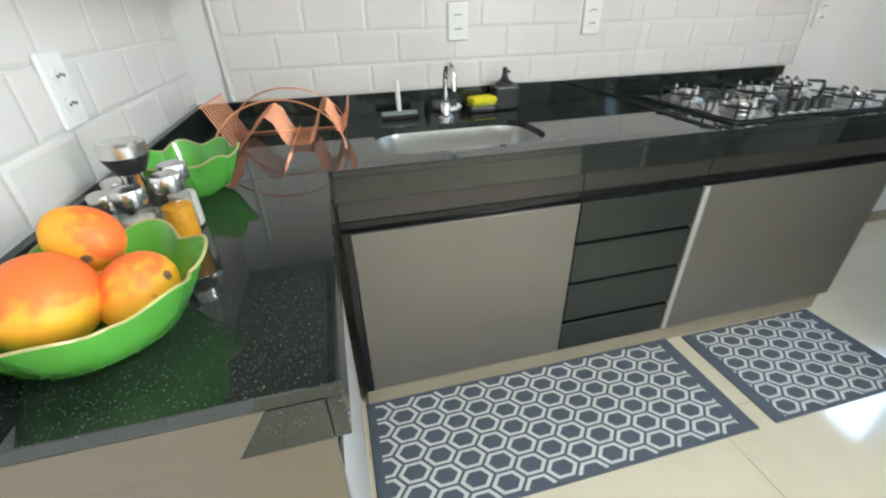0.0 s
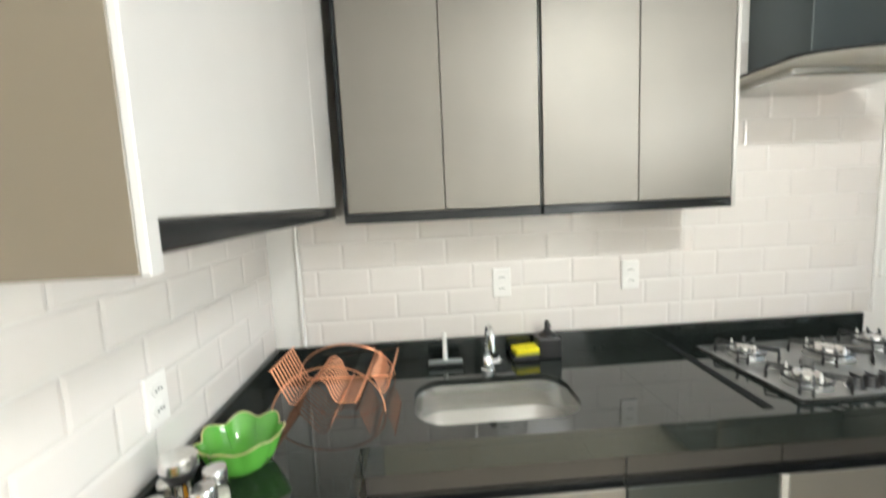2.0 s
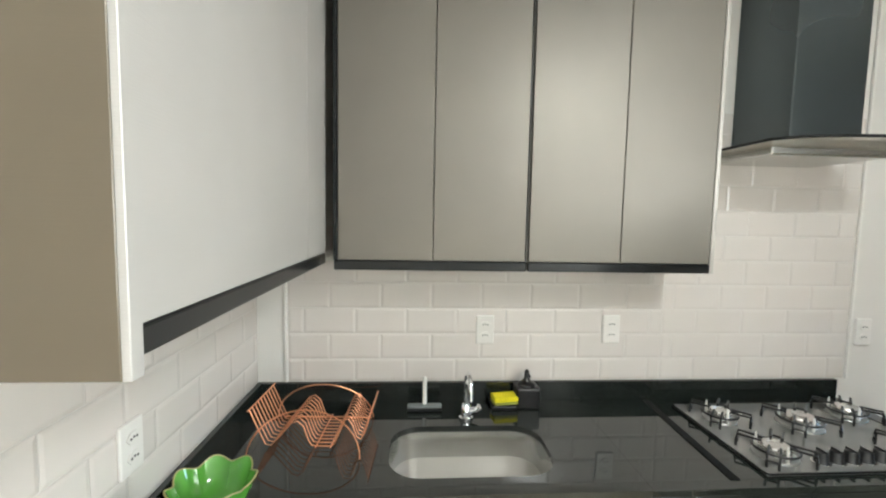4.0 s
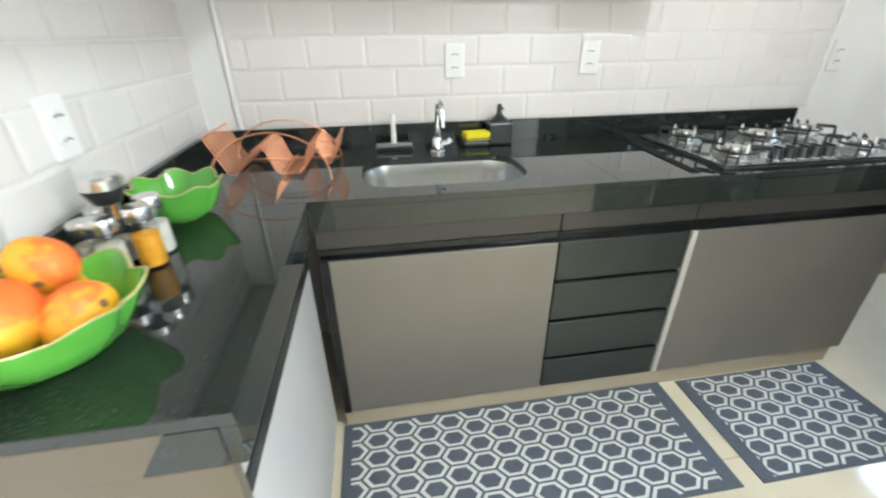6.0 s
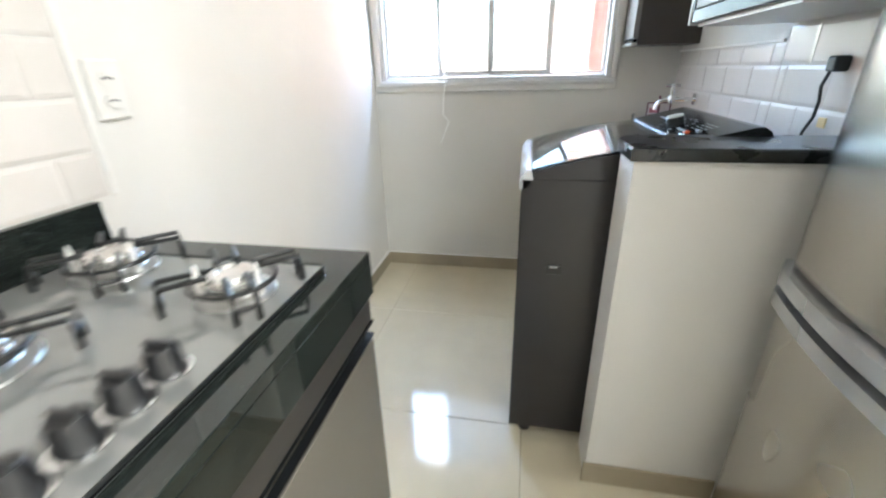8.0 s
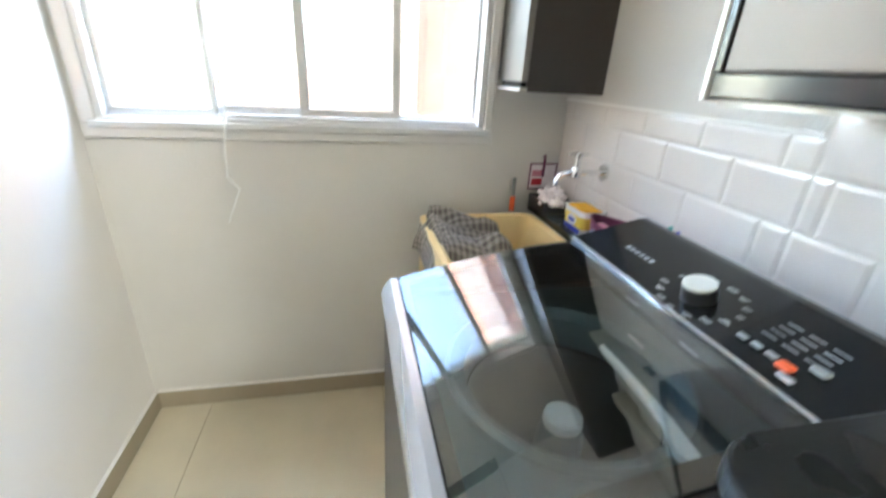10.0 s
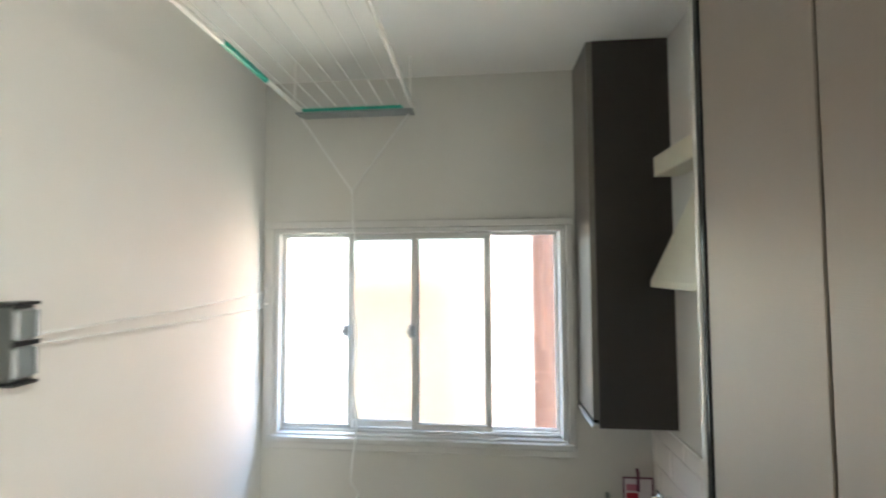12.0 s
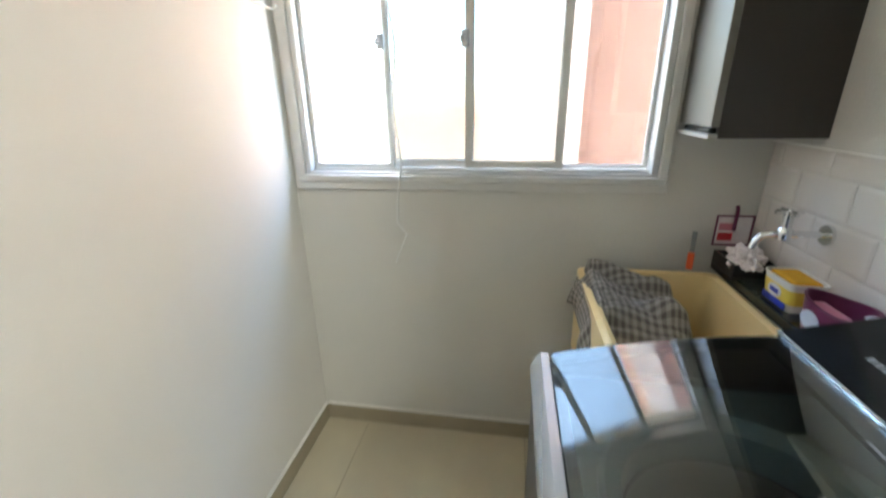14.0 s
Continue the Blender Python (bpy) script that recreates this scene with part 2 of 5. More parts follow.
BLACK_PLASTIC = material("black_plastic", (0.012, 0.012, 0.013), 0.3, 0, scale=20)
BLACK_IRON = material("black_cast_iron", (0.012, 0.012, 0.012), 0.4, 0.1, scale=40, bump=0.1, bump_scale=200)
WHITE_PLASTIC = material("white_plastic", (0.78, 0.76, 0.73), 0.3, 0, vary=0.03)
GREY_PLASTIC = material("grey_plastic", (0.22, 0.24, 0.24), 0.3, 0, vary=0.06)
SILVER_PLASTIC = material("silver_plastic", (0.55, 0.57, 0.60), 0.25, 0.7, vary=0.04)
YELLOW_SPONGE = material("yellow_sponge", (0.82, 0.72, 0.01), 0.9, 0, vary=0.1, scale=80, bump=0.5, bump_scale=220)
SPONGE_SCRUB = material("olive_scouring_pad", (0.36, 0.36, 0.06), 0.95, 0, scale=90, bump=0.6, bump_scale=260)
GLASS = glass_material("clear_glass")
JAR_GLASS = glass_material("jar_glass", (0.95, 0.95, 0.93), 0.02)
LID_GLASS = glass_material("tinted_lid_glass", (0.88, 0.93, 0.95), 0.01, 2.6)
# tint added to hold down the bright outside, not the pane's own colour
DIM_GLASS = glass_material("outside_dimming_glass", (0.35, 0.35, 0.355))
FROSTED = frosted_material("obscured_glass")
TURMERIC = material("yellow_spice", (0.72, 0.33, 0.01), 0.9, 0, vary=0.15, scale=120, bump=0.3)
HERB = material("pale_herb_mix", (0.60, 0.58, 0.51), 0.9, 0, vary=0.3, scale=150, bump=0.3)
MAT_GREY = material("slate_woven_mat", (0.085, 0.10, 0.125), 0.9, 0, vary=0.2, scale=220, bump=0.4, bump_scale=700)
MAT_WHITE = material("cream_woven_mat", (0.60, 0.60, 0.57), 0.9, 0, vary=0.15, scale=260, bump=0.4, bump_scale=700)
ALUMINIUM = material("white_painted_aluminium", (0.58, 0.58, 0.57), 0.35, 0.1, vary=0.04)
BURNER = material("satin_burner", (0.40, 0.40, 0.39), 0.38, 0.85, vary=0.1)
CASING = material("grey_white_casing", (0.60, 0.59, 0.57), 0.45, 0, vary=0.05, scale=8)
STONE_CAP = material("black_honed_stone", (0.012, 0.013, 0.013), 0.28, 0, vary=0.4, scale=90, spec=0.35)
RUBBER = material("black_rubber", (0.010, 0.010, 0.010), 0.85, 0, spec=0.15)
CREAM_TANK = material("cream_resin", (0.78, 0.60, 0.30), 0.3, 0, vary=0.05, scale=6)
MACHINE_DARK = material("graphite_enamel", (0.030, 0.028, 0.030), 0.3, 0.2, vary=0.06)
MACHINE_PANEL = material("gloss_black_panel", (0.012, 0.013, 0.015), 0.12, 0, vary=0.05)
DECK_GREY = material("deck_grey", (0.095, 0.135, 0.145), 0.4, 0, vary=0.05)
RING_GREY = material("ring_grey", (0.10, 0.14, 0.15), 0.35, 0, vary=0.06)
DIAL_FACE = material("pale_dial", (0.62, 0.64, 0.60), 0.35, 0, vary=0.04)
STEEL_LID = material("satin_steel_lid", (0.74, 0.73, 0.71), 0.22, 0.95, vary=0.05)
REEL_GREY = material("reel_grey", (0.10, 0.105, 0.10), 0.35, 0, vary=0.08)
HOOD_CREAM = material("cream_hood_paint", (0.62, 0.59, 0.47), 0.4, 0, vary=0.05)
TUB_STEEL = material("tub_steel", (0.30, 0.32, 0.33), 0.35, 0.9, vary=0.08)
ORANGE = material("orange_plastic", (0.80, 0.12, 0.03), 0.35, 0)
PURPLE = material("purple_plastic", (0.14, 0.025, 0.075), 0.35, 0)
PINK = material("pink_plastic", (0.55, 0.20, 0.26), 0.4, 0)
BLUE_CLEAR = material("pale_blue_plastic", (0.56, 0.63, 0.74), 0.2, 0)
TEAL = material("teal_plastic", (0.02, 0.30, 0.26), 0.4, 0)
RED = material("red_plastic", (0.48, 0.03, 0.045), 0.4, 0)
PAPER = material("crumpled_paper", (0.78, 0.72, 0.74), 0.8, 0, bump=0.3)
YELLOW_TUB = material("yellow_tub", (0.85, 0.66, 0.10), 0.35, 0)
BLUE_LABEL = material("blue_label", (0.03, 0.05, 0.40), 0.4, 0)
PLAID = plaid_material("plaid_cloth")
GREEN_ROD = material("green_rod", (0.015, 0.34, 0.24), 0.35, 0)
CORD = material("white_cord", (0.72, 0.72, 0.70), 0.7, 0)
INK = material("grey_print", (0.28, 0.29, 0.30), 0.5, 0)
SALMON = material("salmon_render", (0.58, 0.35, 0.27), 0.85, 0, vary=0.1, scale=2, bump=0.2, bump_scale=40)
PALE_RENDER = material("pale_render", (0.80, 0.67, 0.60), 0.85, 0, vary=0.08, scale=2)
BEIGE_RENDER = material("beige_render", (0.58, 0.53, 0.46), 0.85, 0, vary=0.1, scale=1)
EARTH = material("courtyard_ground", (0.30, 0.28, 0.24), 0.9, 0, vary=0.2, scale=0.5)
LAMP_GLOW = glow_material("lamp_diffuser", (1.0, 0.96, 0.92), 1.5)

# ---- building helpers ----


def bx(bm, x0, x1, y0, y1, z0, z1, bevel=0.0, seg=1):
    """Adds a box, with rounded edges where a bevel is given."""
    r = bmesh.ops.create_cube(bm, size=1)
    vs = r["verts"]
    for v in vs:
        v.co = Vector(((x0 + x1) / 2 + v.co.x * (x1 - x0), (y0 + y1) / 2 + v.co.y * (y1 - y0), (z0 + z1) / 2 + v.co.z * (z1 - z0)))
    if bevel:
        es = list({e for v in vs for e in v.link_edges})
        bmesh.ops.bevel(bm, geom=es, offset=bevel, segments=seg, affect='EDGES', profile=0.5)
    return bm


def box(x0, x1, y0, y1, z0, z1, bevel=0.0, seg=1):
    return bx(bmesh.new(), x0, x1, y0, y1, z0, z1, bevel, seg)


def lathe(bm, profile, seg=24, center=(0, 0), warp=None, ends=True):
    """Turns a profile of (radius, height) about a vertical axis. warp(angle, r, z) may change each point."""
    rings = []
    for r, z in profile:
        ring = []
        for k in range(seg):
            a = 2 * math.pi * k / seg
            rr, zz = warp(a, r, z) if warp else (r, z)
            ring.append(bm.verts.new((center[0] + rr * math.cos(a), center[1] + rr * math.sin(a), zz)))
        rings.append(ring)
    for a, b in zip(rings, rings[1:]):
        for k in range(seg):
            bm.faces.new((a[k], a[(k + 1) % seg], b[(k + 1) % seg], b[k]))
    if ends and profile[0][0] > 0:
        bm.faces.new(rings[0][::-1])
    if ends and profile[-1][0] > 0:
        bm.faces.new(rings[-1])
    return bm


def tube(bm, pts, r, seg=6, closed=False):
    """A round rod along a path of points."""
    pts = [Vector(p) for p in pts]
    n = len(pts)
    rings = []
    side = None
    for i, p in enumerate(pts):
        if closed:
            d = pts[(i + 1) % n] - pts[i - 1]
        else:
            d = pts[min(i + 1, n - 1)] - pts[max(i - 1, 0)]
        d.normalize()
        if side is None:
            side = d.orthogonal().normalized()
        side = (side - d * side.dot(d)).normalized()
        up = d.cross(side)
        rings.append([bm.verts.new(p + r * (math.cos(2 * math.pi * k / seg) * side + math.sin(2 * math.pi * k / seg) * up)) for k in range(seg)])
    pairs = list(zip(rings, rings[1:])) + ([(rings[-1], rings[0])] if closed else [])
    for a, b in pairs:
        for k in range(seg):
            bm.faces.new((a[k], a[(k + 1) % seg], b[(k + 1) % seg], b[k]))
    if not closed:
        bm.faces.new(rings[0][::-1])
        bm.faces.new(rings[-1])
    return bm


def extrude_profile(bm, pts, axis, a0, a1):
    """A closed outline of 2D points carried along an axis from a0 to a1. x: points are (y, z); y: (x, z); z: (x, y)."""
    def place(p, a):
        return {"x": (a, p[0], p[1]), "y": (p[0], a, p[1]), "z": (p[0], p[1], a)}[axis]
    A = [bm.verts.new(place(p, a0)) for p in pts]
    B = [bm.verts.new(place(p, a1)) for p in pts]
    n = len(pts)
    for k in range(n):
        bm.faces.new((A[k], A[(k + 1) % n], B[(k + 1) % n], B[k]))
    bm.faces.new(A[::-1])
    bm.faces.new(B)
    return bm


def arc(cx, cy, r, a0, a1, n, ry=None):
    return [(cx + r * math.cos(radians(a0 + (a1 - a0) * k / n)), cy + (ry or r) * math.sin(radians(a0 + (a1 - a0) * k / n))) for k in range(n + 1)]


def mesh_of(name, bm, mat, smooth=False):
    bmesh.ops.recalc_face_normals(bm, faces=bm.faces)
    me = bpy.data.meshes.new(name)
    if smooth:
        for f in bm.faces:
            f.smooth = True
        for e in bm.edges:
            if len(e.link_faces) == 2 and e.calc_face_angle(0) > radians(38):
                e.smooth = False
    bm.to_mesh(me)
    bm.free()
    me.materials.append(mat)
    return me


def part(name, bm, mat, parent, label="", smooth=False):
    """Links a bmesh as one mesh object under a thing or a part."""
    ob = new(name, mesh_of(name, bm, mat, smooth))
    ob.parent = parent
    return tagged(ob, label)


def thing(name, at, label, category, group="", rz=0.0):
    """An Empty at the base of a thing; its parts are built round it."""
    ob = new(name)
    ob.empty_display_size = 0.05
    ob.matrix_basis = pose(*at, 0, 0, rz)
    return tagged(ob, label, category, group)


def single(name, bm, mat, at, label, category, group="", smooth=False, rz=0.0, kind=""):
    """A thing of one mesh."""
    ob = new(name, mesh_of(name, bm, mat, smooth))
    ob.matrix_basis = pose(*at, 0, 0, rz)
    return tagged(ob, label, category, group, kind)


def structure(name, bm, mat, label, category, smooth=False):
    ob = new(name, mesh_of(name, bm, mat, smooth))
    return tagged(ob, label, category, "", "structure")


# ---- plan ----
H = 2.675           # ceiling
XW = 4.26           # window wall
YS = -1.617         # laundry south wall
YF = -0.592         # cabinet fronts
CT = 0.90           # worktop
X_END = 2.472       # end of the worktop
BY0, BY1, BZ0, BZ1 = -3.15, -2.05, 1.0, 2.1   # unseen opening added for the fill light
WY0, WY1, WZ0, WZ1 = -1.290, -0.054, 1.135, 2.025   # window opening

# ---- large structure ----
structure("floor", box(-0.15, XW + 0.15, -3.35, 0.15, -0.12, -0.003), FLOOR_GROUT, "cream porcelain tiled floor with fine joints", "floor")
structure("ceiling", box(-0.15, XW + 0.15, -3.35, 0.15, H, H + 0.12), CEILING, "plain white painted ceiling", "ceiling")
wall_north = structure("wall_north", box(-0.15, XW + 0.15, 0.0, 0.15, 0, H), PLASTER, "white wall, tiled over the worktop, plain beyond it", "wall")
wall_west = structure("wall_west", box(-0.15, 0.0, -3.35, 0.0, 0, H), PLASTER, "white tiled kitchen wall beside the worktop", "wall")
structure("wall_back", box(0.0, XW + 0.15, -3.35, -3.2, 0, H), PLASTER, "plain white wall", "wall")
bm = bmesh.new()
bx(bm, XW, XW + 0.15, YS, 0, 0, WZ0)
bx(bm, XW, XW + 0.15, YS, 0, WZ1, H)
bx(bm, XW, XW + 0.15, YS, WY0, WZ0, WZ1)
bx(bm, XW, XW + 0.15, WY1, 0, WZ0, WZ1)
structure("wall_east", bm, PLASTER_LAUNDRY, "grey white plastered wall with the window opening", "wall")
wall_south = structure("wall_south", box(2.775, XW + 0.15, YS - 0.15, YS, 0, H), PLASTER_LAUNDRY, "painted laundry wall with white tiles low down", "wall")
# closing wall, with an opening cut only for the added fill light
bm = bmesh.new()
bx(bm, 2.775, 2.925, -3.2, BY0, 0, H)
bx(bm, 2.775, 2.925, BY1, YS - 0.15, 0, H)
bx(bm, 2.775, 2.925, BY0, BY1, 0, BZ0)
bx(bm, 2.775, 2.925, BY0, BY1, BZ1, H)
structure("wall_closing", bm, PLASTER, "plain white wall with an opening added for the fill light", "wall")

# low wall that ends the kitchen
half_wall = thing("half_wall", (2.777, -1.113, 0), "low white wall with a black stone cap", "wall")
tagged(half_wall, kind="structure")
part("wall_body", box(0, 0.14, YS + 1.113, 0, 0, 1.015), PLASTER, half_wall)
cap = [(-0.018, YS + 1.114), (0.185, YS + 1.114)] + arc(0.125, -0.048, 0.06, 0, 90, 8) + [(-0.018, 0.012)]
bm = extrude_profile(bmesh.new(), cap, "z", 1.0155, 1.045)
bmesh.ops.bevel(bm, geom=[e for e in bm.edges if abs(e.verts[0].co.z - e.verts[1].co.z) < 1e-5], offset=0.005, segments=2, affect='EDGES', profile=0.5)
part("stone_cap", bm, STONE_CAP, half_wall, "polished black stone cap")
part("skirting", box(-0.009, -0.0005, -0.365, 0.009, 0, 0.078, 0.001), SKIRTING, half_wall, "beige tile skirting")

# skirting round the laundry
bm = bmesh.new()
bx(bm, XW - 0.011, XW - 0.001, YS, -0.012, 0, 0.08, 0.001)
structure("baseboard", bm, SKIRTING, "beige porcelain skirting with a pale top edge", "baseboard")
structure("baseboard_north", box(X_END + 0.02, XW - 0.002, -0.011, -0.001, 0, 0.08, 0.001), SKIRTING, "beige porcelain skirting with a pale top edge", "baseboard")
structure("trim_east", box(XW - 0.0125, XW - 0.001, YS, -0.013, 0.0805, 0.086), WHITE_PLASTIC, "pale joint above the skirting", "trim")
structure("trim_north", box(X_END + 0.02, XW - 0.013, -0.0125, -0.001, 0.0805, 0.086), WHITE_PLASTIC, "pale joint above the skirting", "trim")
structure("trim_tile_end", box(2.515, 2.529, -0.011, -0.001, 0.98, H - 0.002, 0.002), WHITE_PLASTIC, "white edge strip closing the wall tiles", "trim")
structure("trim_corner", box(0.108, 0.121, -0.016, -0.001, 0.98, H - 0.002, 0.003), WHITE_PLASTIC, "white edge strip beside the tiles", "trim")
structure("tile_shelf_edge", box(3.33, XW - 0.001, YS + 0.001, YS + 0.008, 1.261, 1.268), WHITE_PLASTIC, "white edge strip above the low wall tiles", "trim")

# ---- window ----
window = thing("window_1", (XW, 0, 0), "white aluminium sliding window with four panes", "window")
tagged(window, kind="structure")


def frame_rect(y0, y1, z0, z1, w, x0, x1, bev=0.003):
    bm = bmesh.new()
    bx(bm, x0, x1, y0, y1, z0, z0 + w, bev)
    bx(bm, x0, x1, y0, y1, z1 - w, z1, bev)
    bx(bm, x0, x1, y0, y0 + w, z0 + w, z1 - w, bev)
    bx(bm, x0, x1, y1 - w, y1, z0 + w, z1 - w, bev)
    return bm


part("window_frame", frame_rect(WY0, WY1, WZ0, WZ1, 0.022, -0.012, 0.10), ALUMINIUM, window)
bm = bmesh.new()
for y0, y1, z0, z1 in ((WY0 - 0.035, WY1 + 0.04, WZ0 - 0.042, WZ0), (WY0 - 0.03, WY1 + 0.04, WZ1, WZ1 + 0.03), (WY0 - 0.03, WY0, WZ0, WZ1), (WY1, WY1 + 0.04, WZ0, WZ1)):
    bx(bm, -0.02, -0.001, y0, y1, z0, z1, 0.003)
part("casing", bm, CASING, window, "pale flat casing round the window")
bm = bmesh.new()
bx(bm, -0.03, 0.005, WY0 - 0.02, WY1 + 0.02, WZ0 - 0.012, WZ0 + 0.012, 0.003)
part("window_sill", bm, ALUMINIUM, window)
bm = bmesh.new()
for k in range(3):
    bx(bm, 0.012 + 0.03 * k, 0.018 + 0.03 * k, WY0 + 0.022, WY1 - 0.022, WZ0 + 0.022, WZ0 + 0.032)
part("sliding_track", bm, ALUMINIUM, window)
# the last pane carries the tint that dims the view outside
SASH = [(-0.389, -0.0765, 0.030, 0.018, GLASS), (-0.678, -0.356, 0.056, 0.028, FROSTED), (-0.988, -0.649, 0.030, 0.027, FROSTED), (-1.267, -0.960, 0.056, 0.012, DIM_GLASS)]
for y0, y1, x, w, g in SASH:
    sash = part("sash", frame_rect(y0, y1, WZ0 + 0.033, WZ1 - 0.0225, w, x - 0.009, x + 0.009, 0.002), ALUMINIUM, window)
    pane = part("pane", box(x - 0.002, x + 0.002, y0 + w - 0.002, y1 - w + 0.002, WZ0 + 0.031 + w, WZ1 - 0.0205 - w), g, sash)
    pane.visible_shadow = False
for y, x in ((-0.366, 0.016), (-0.652, 0.016)):
    bm = bmesh.new()
    bx(bm, x - 0.022, x + 0.002, y - 0.012, y + 0.012, 1.56, 1.61, 0.003)
    bx(bm, x - 0.03, x - 0.02, y - 0.006, y + 0.016, 1.575, 1.595, 0.003)
    part("latch", bm, SILVER_PLASTIC, window, "small grey window latch")

# unseen window, made up to hold the fill light
fill_window = thing("unseen_window", (2.86, -2.6, 1.55), "unseen window with obscured glass added round the fill light", "window")
tagged(fill_window, kind="structure")
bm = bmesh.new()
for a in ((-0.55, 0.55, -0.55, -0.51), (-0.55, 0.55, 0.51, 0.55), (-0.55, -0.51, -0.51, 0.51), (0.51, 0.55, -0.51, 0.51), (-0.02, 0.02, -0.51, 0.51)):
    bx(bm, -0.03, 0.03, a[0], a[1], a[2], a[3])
part("window_frame", bm, ALUMINIUM, fill_window)
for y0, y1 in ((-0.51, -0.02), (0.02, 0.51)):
    part("pane", box(-0.003, 0.003, y0, y1, -0.51, 0.51), FROSTED, fill_window).visible_shadow = False

# ---- outside ----
# unseen slabs added to keep sky light off the building opposite
sky_block = thing("sky_block_wall", (XW + 0.16, 0, 0), "unseen beige wall slabs added to block sky light outside the window", "wall")
for y0, y1, z0, z1 in ((-14, 8, 3.0, 9.5), (-14, 8, -6, -0.3), (-14, -3.6, -0.2995, 2.9995)):
    part("wall", box(0.0, 0.12, y0, y1, z0, z1), BEIGE_RENDER, sky_block)
structure("ground", box(-300, 400, -300, 300, -6.2, -6.0), EARTH, "pale courtyard ground below the window", "ground")
build = thing("apartment_building", (10.0, 0, -6), "salmon rendered apartment building across the courtyard", "building")
part("wall", box(0, 8, -14, -1.0, 0, 14), SALMON, build)
part("pilaster", box(-0.35, -0.01, -1.84, -1.14, 0, 14, 0.01), PALE_RENDER, build, "pale vertical band")
part("roof", box(-0.3, 8.3, -14.3, -0.85, 14.01, 14.2, 0.02), BEIGE_RENDER, build)
for k in range(3):
    for j in range(3):
        w = part("window", box(-0.03, -0.005, -5.2 - 3 * j, -3.9 - 3 * j, 2.0 + 3.4 * k, 3.2 + 3.4 * k), ALUMINIUM, build)
        part("pane", box(-0.04, -0.031, -5.1 - 3 * j, -4.0 - 3 * j, 2.1 + 3.4 * k, 3.1 + 3.4 * k), GLASS, w)
low = thing("courtyard_house", (14.0, 0, -6), "low beige rendered house across the courtyard", "building")
part("wall", box(0, 6, -0.2, 9, 0, 7.3), BEIGE_RENDER, low)
part("roof", box(-0.3, 6.3, -0.22, 9.2, 7.31, 7.5, 0.02), SALMON, low)

# ---- ceiling lamp of the kitchen ----
lamp = thing("ceiling_lamp", (1.75, -2.05, H), "round white ceiling lamp, lit", "lamp")
part("base", lathe(bmesh.new(), [(0.19, -0.001), (0.19, -0.03), (0.175, -0.04)], 32), WHITE_PLASTIC, lamp)
part("diffuser", lathe(bmesh.new(), [(0.172, -0.041), (0.172, -0.05), (0.15, -0.058)], 32), LAMP_GLOW, lamp, "glowing opal diffuser")

# ---- worktop ----


def rounded_rect(x0, x1, y0, y1, r, n=8):
    pts = []
    for cx, cy, a in ((x1 - r, y1 - r, 0), (x0 + r, y1 - r, 90), (x0 + r, y0 + r, 180), (x1 - r, y0 + r, 270)):
        pts += arc(cx, cy, r, a, a + 90, n)
    return pts


SX0, SX1, SY0, SY1 = 0.55, 1.068, -0.52, -0.225


def slab_with_hole(bm, x0, x1, y0, y1, z0, z1, hole):
    """A stone slab with one opening cut right through."""
    n = len(hole)
    cx, cy = sum(p[0] for p in hole) / n, sum(p[1] for p in hole) / n
    outer = []
    for px, py in hole:
        dx, dy = px - cx, py - cy
        s = min(((x1 if dx > 0 else x0) - cx) / dx if abs(dx) > 1e-6 else 1e9, ((y1 if dy > 0 else y0) - cy) / dy if abs(dy) > 1e-6 else 1e9)
        outer.append((cx + dx * s, cy + dy * s))
    corner = [(x1, y1), (x0, y1), (x0, y0), (x1, y0)]
    for c in corner:
        k = min(range(n), key=lambda i: (outer[i][0] - c[0]) ** 2 + (outer[i][1] - c[1]) ** 2)
        outer[k] = c
    loops = [[bm.verts.new((p[0], p[1], z)) for p in pts] for pts, z in ((hole, z1), (outer, z1), (outer, z0), (hole, z0))]
    for a, b in zip(loops, loops[1:] + loops[:1]):
        for k in range(n):
            bm.faces.new((a[k], a[(k + 1) % n], b[(k + 1) % n], b[k]))


worktop = thing("worktop", (0, 0, 0), "polished near-black green granite worktop round the corner", "worktop")
hole = rounded_rect(SX0, SX1, SY0, SY1, 0.10)
bm = bmesh.new()
slab_with_hole(bm, 0.42, 1.30, YF - 0.005, -0.001, CT - 0.02, CT, hole)
part("sink_slab", bm, GRANITE, worktop)
part("hob_slab", box(1.3005, X_END, YF - 0.005, -0.001, CT - 0.02, CT, 0.0015), GRANITE, worktop)
part("corner_slab", box(0.001, 0.4195, YF - 0.005, -0.001, CT - 0.02, CT, 0.0), GRANITE, worktop)
part("side_slab", box(0.001, 0.409, -1.282, YF - 0.0055, CT - 0.02, CT, 0.0015), GRANITE, worktop)
part("front_apron", box(0.41, X_END, YF - 0.005, YF + 0.015, 0.812, CT - 0.0205, 0.0012), GRANITE, worktop)
part("side_apron", box(0.389, 0.409, -1.282, YF - 0.006, 0.812, CT - 0.0205, 0.0012), GRANITE, worktop)
part("end_apron", box(X_END - 0.02, X_END, YF + 0.016, -0.001, 0.812, CT - 0.0205, 0.0012), GRANITE, worktop)
bm = bmesh.new()
extrude_profile(bm, [(0.327, CT - 0.021), (0.388, CT - 0.021), (0.388, 0.813), (0.286, 0.813)], "y", -1.282, -1.272)
part("apron_return", bm, GRANITE, worktop)
part("back_upstand", box(0.001, X_END, -0.02, -0.001, CT + 0.0005, 0.978, 0.0015), GRANITE, worktop)
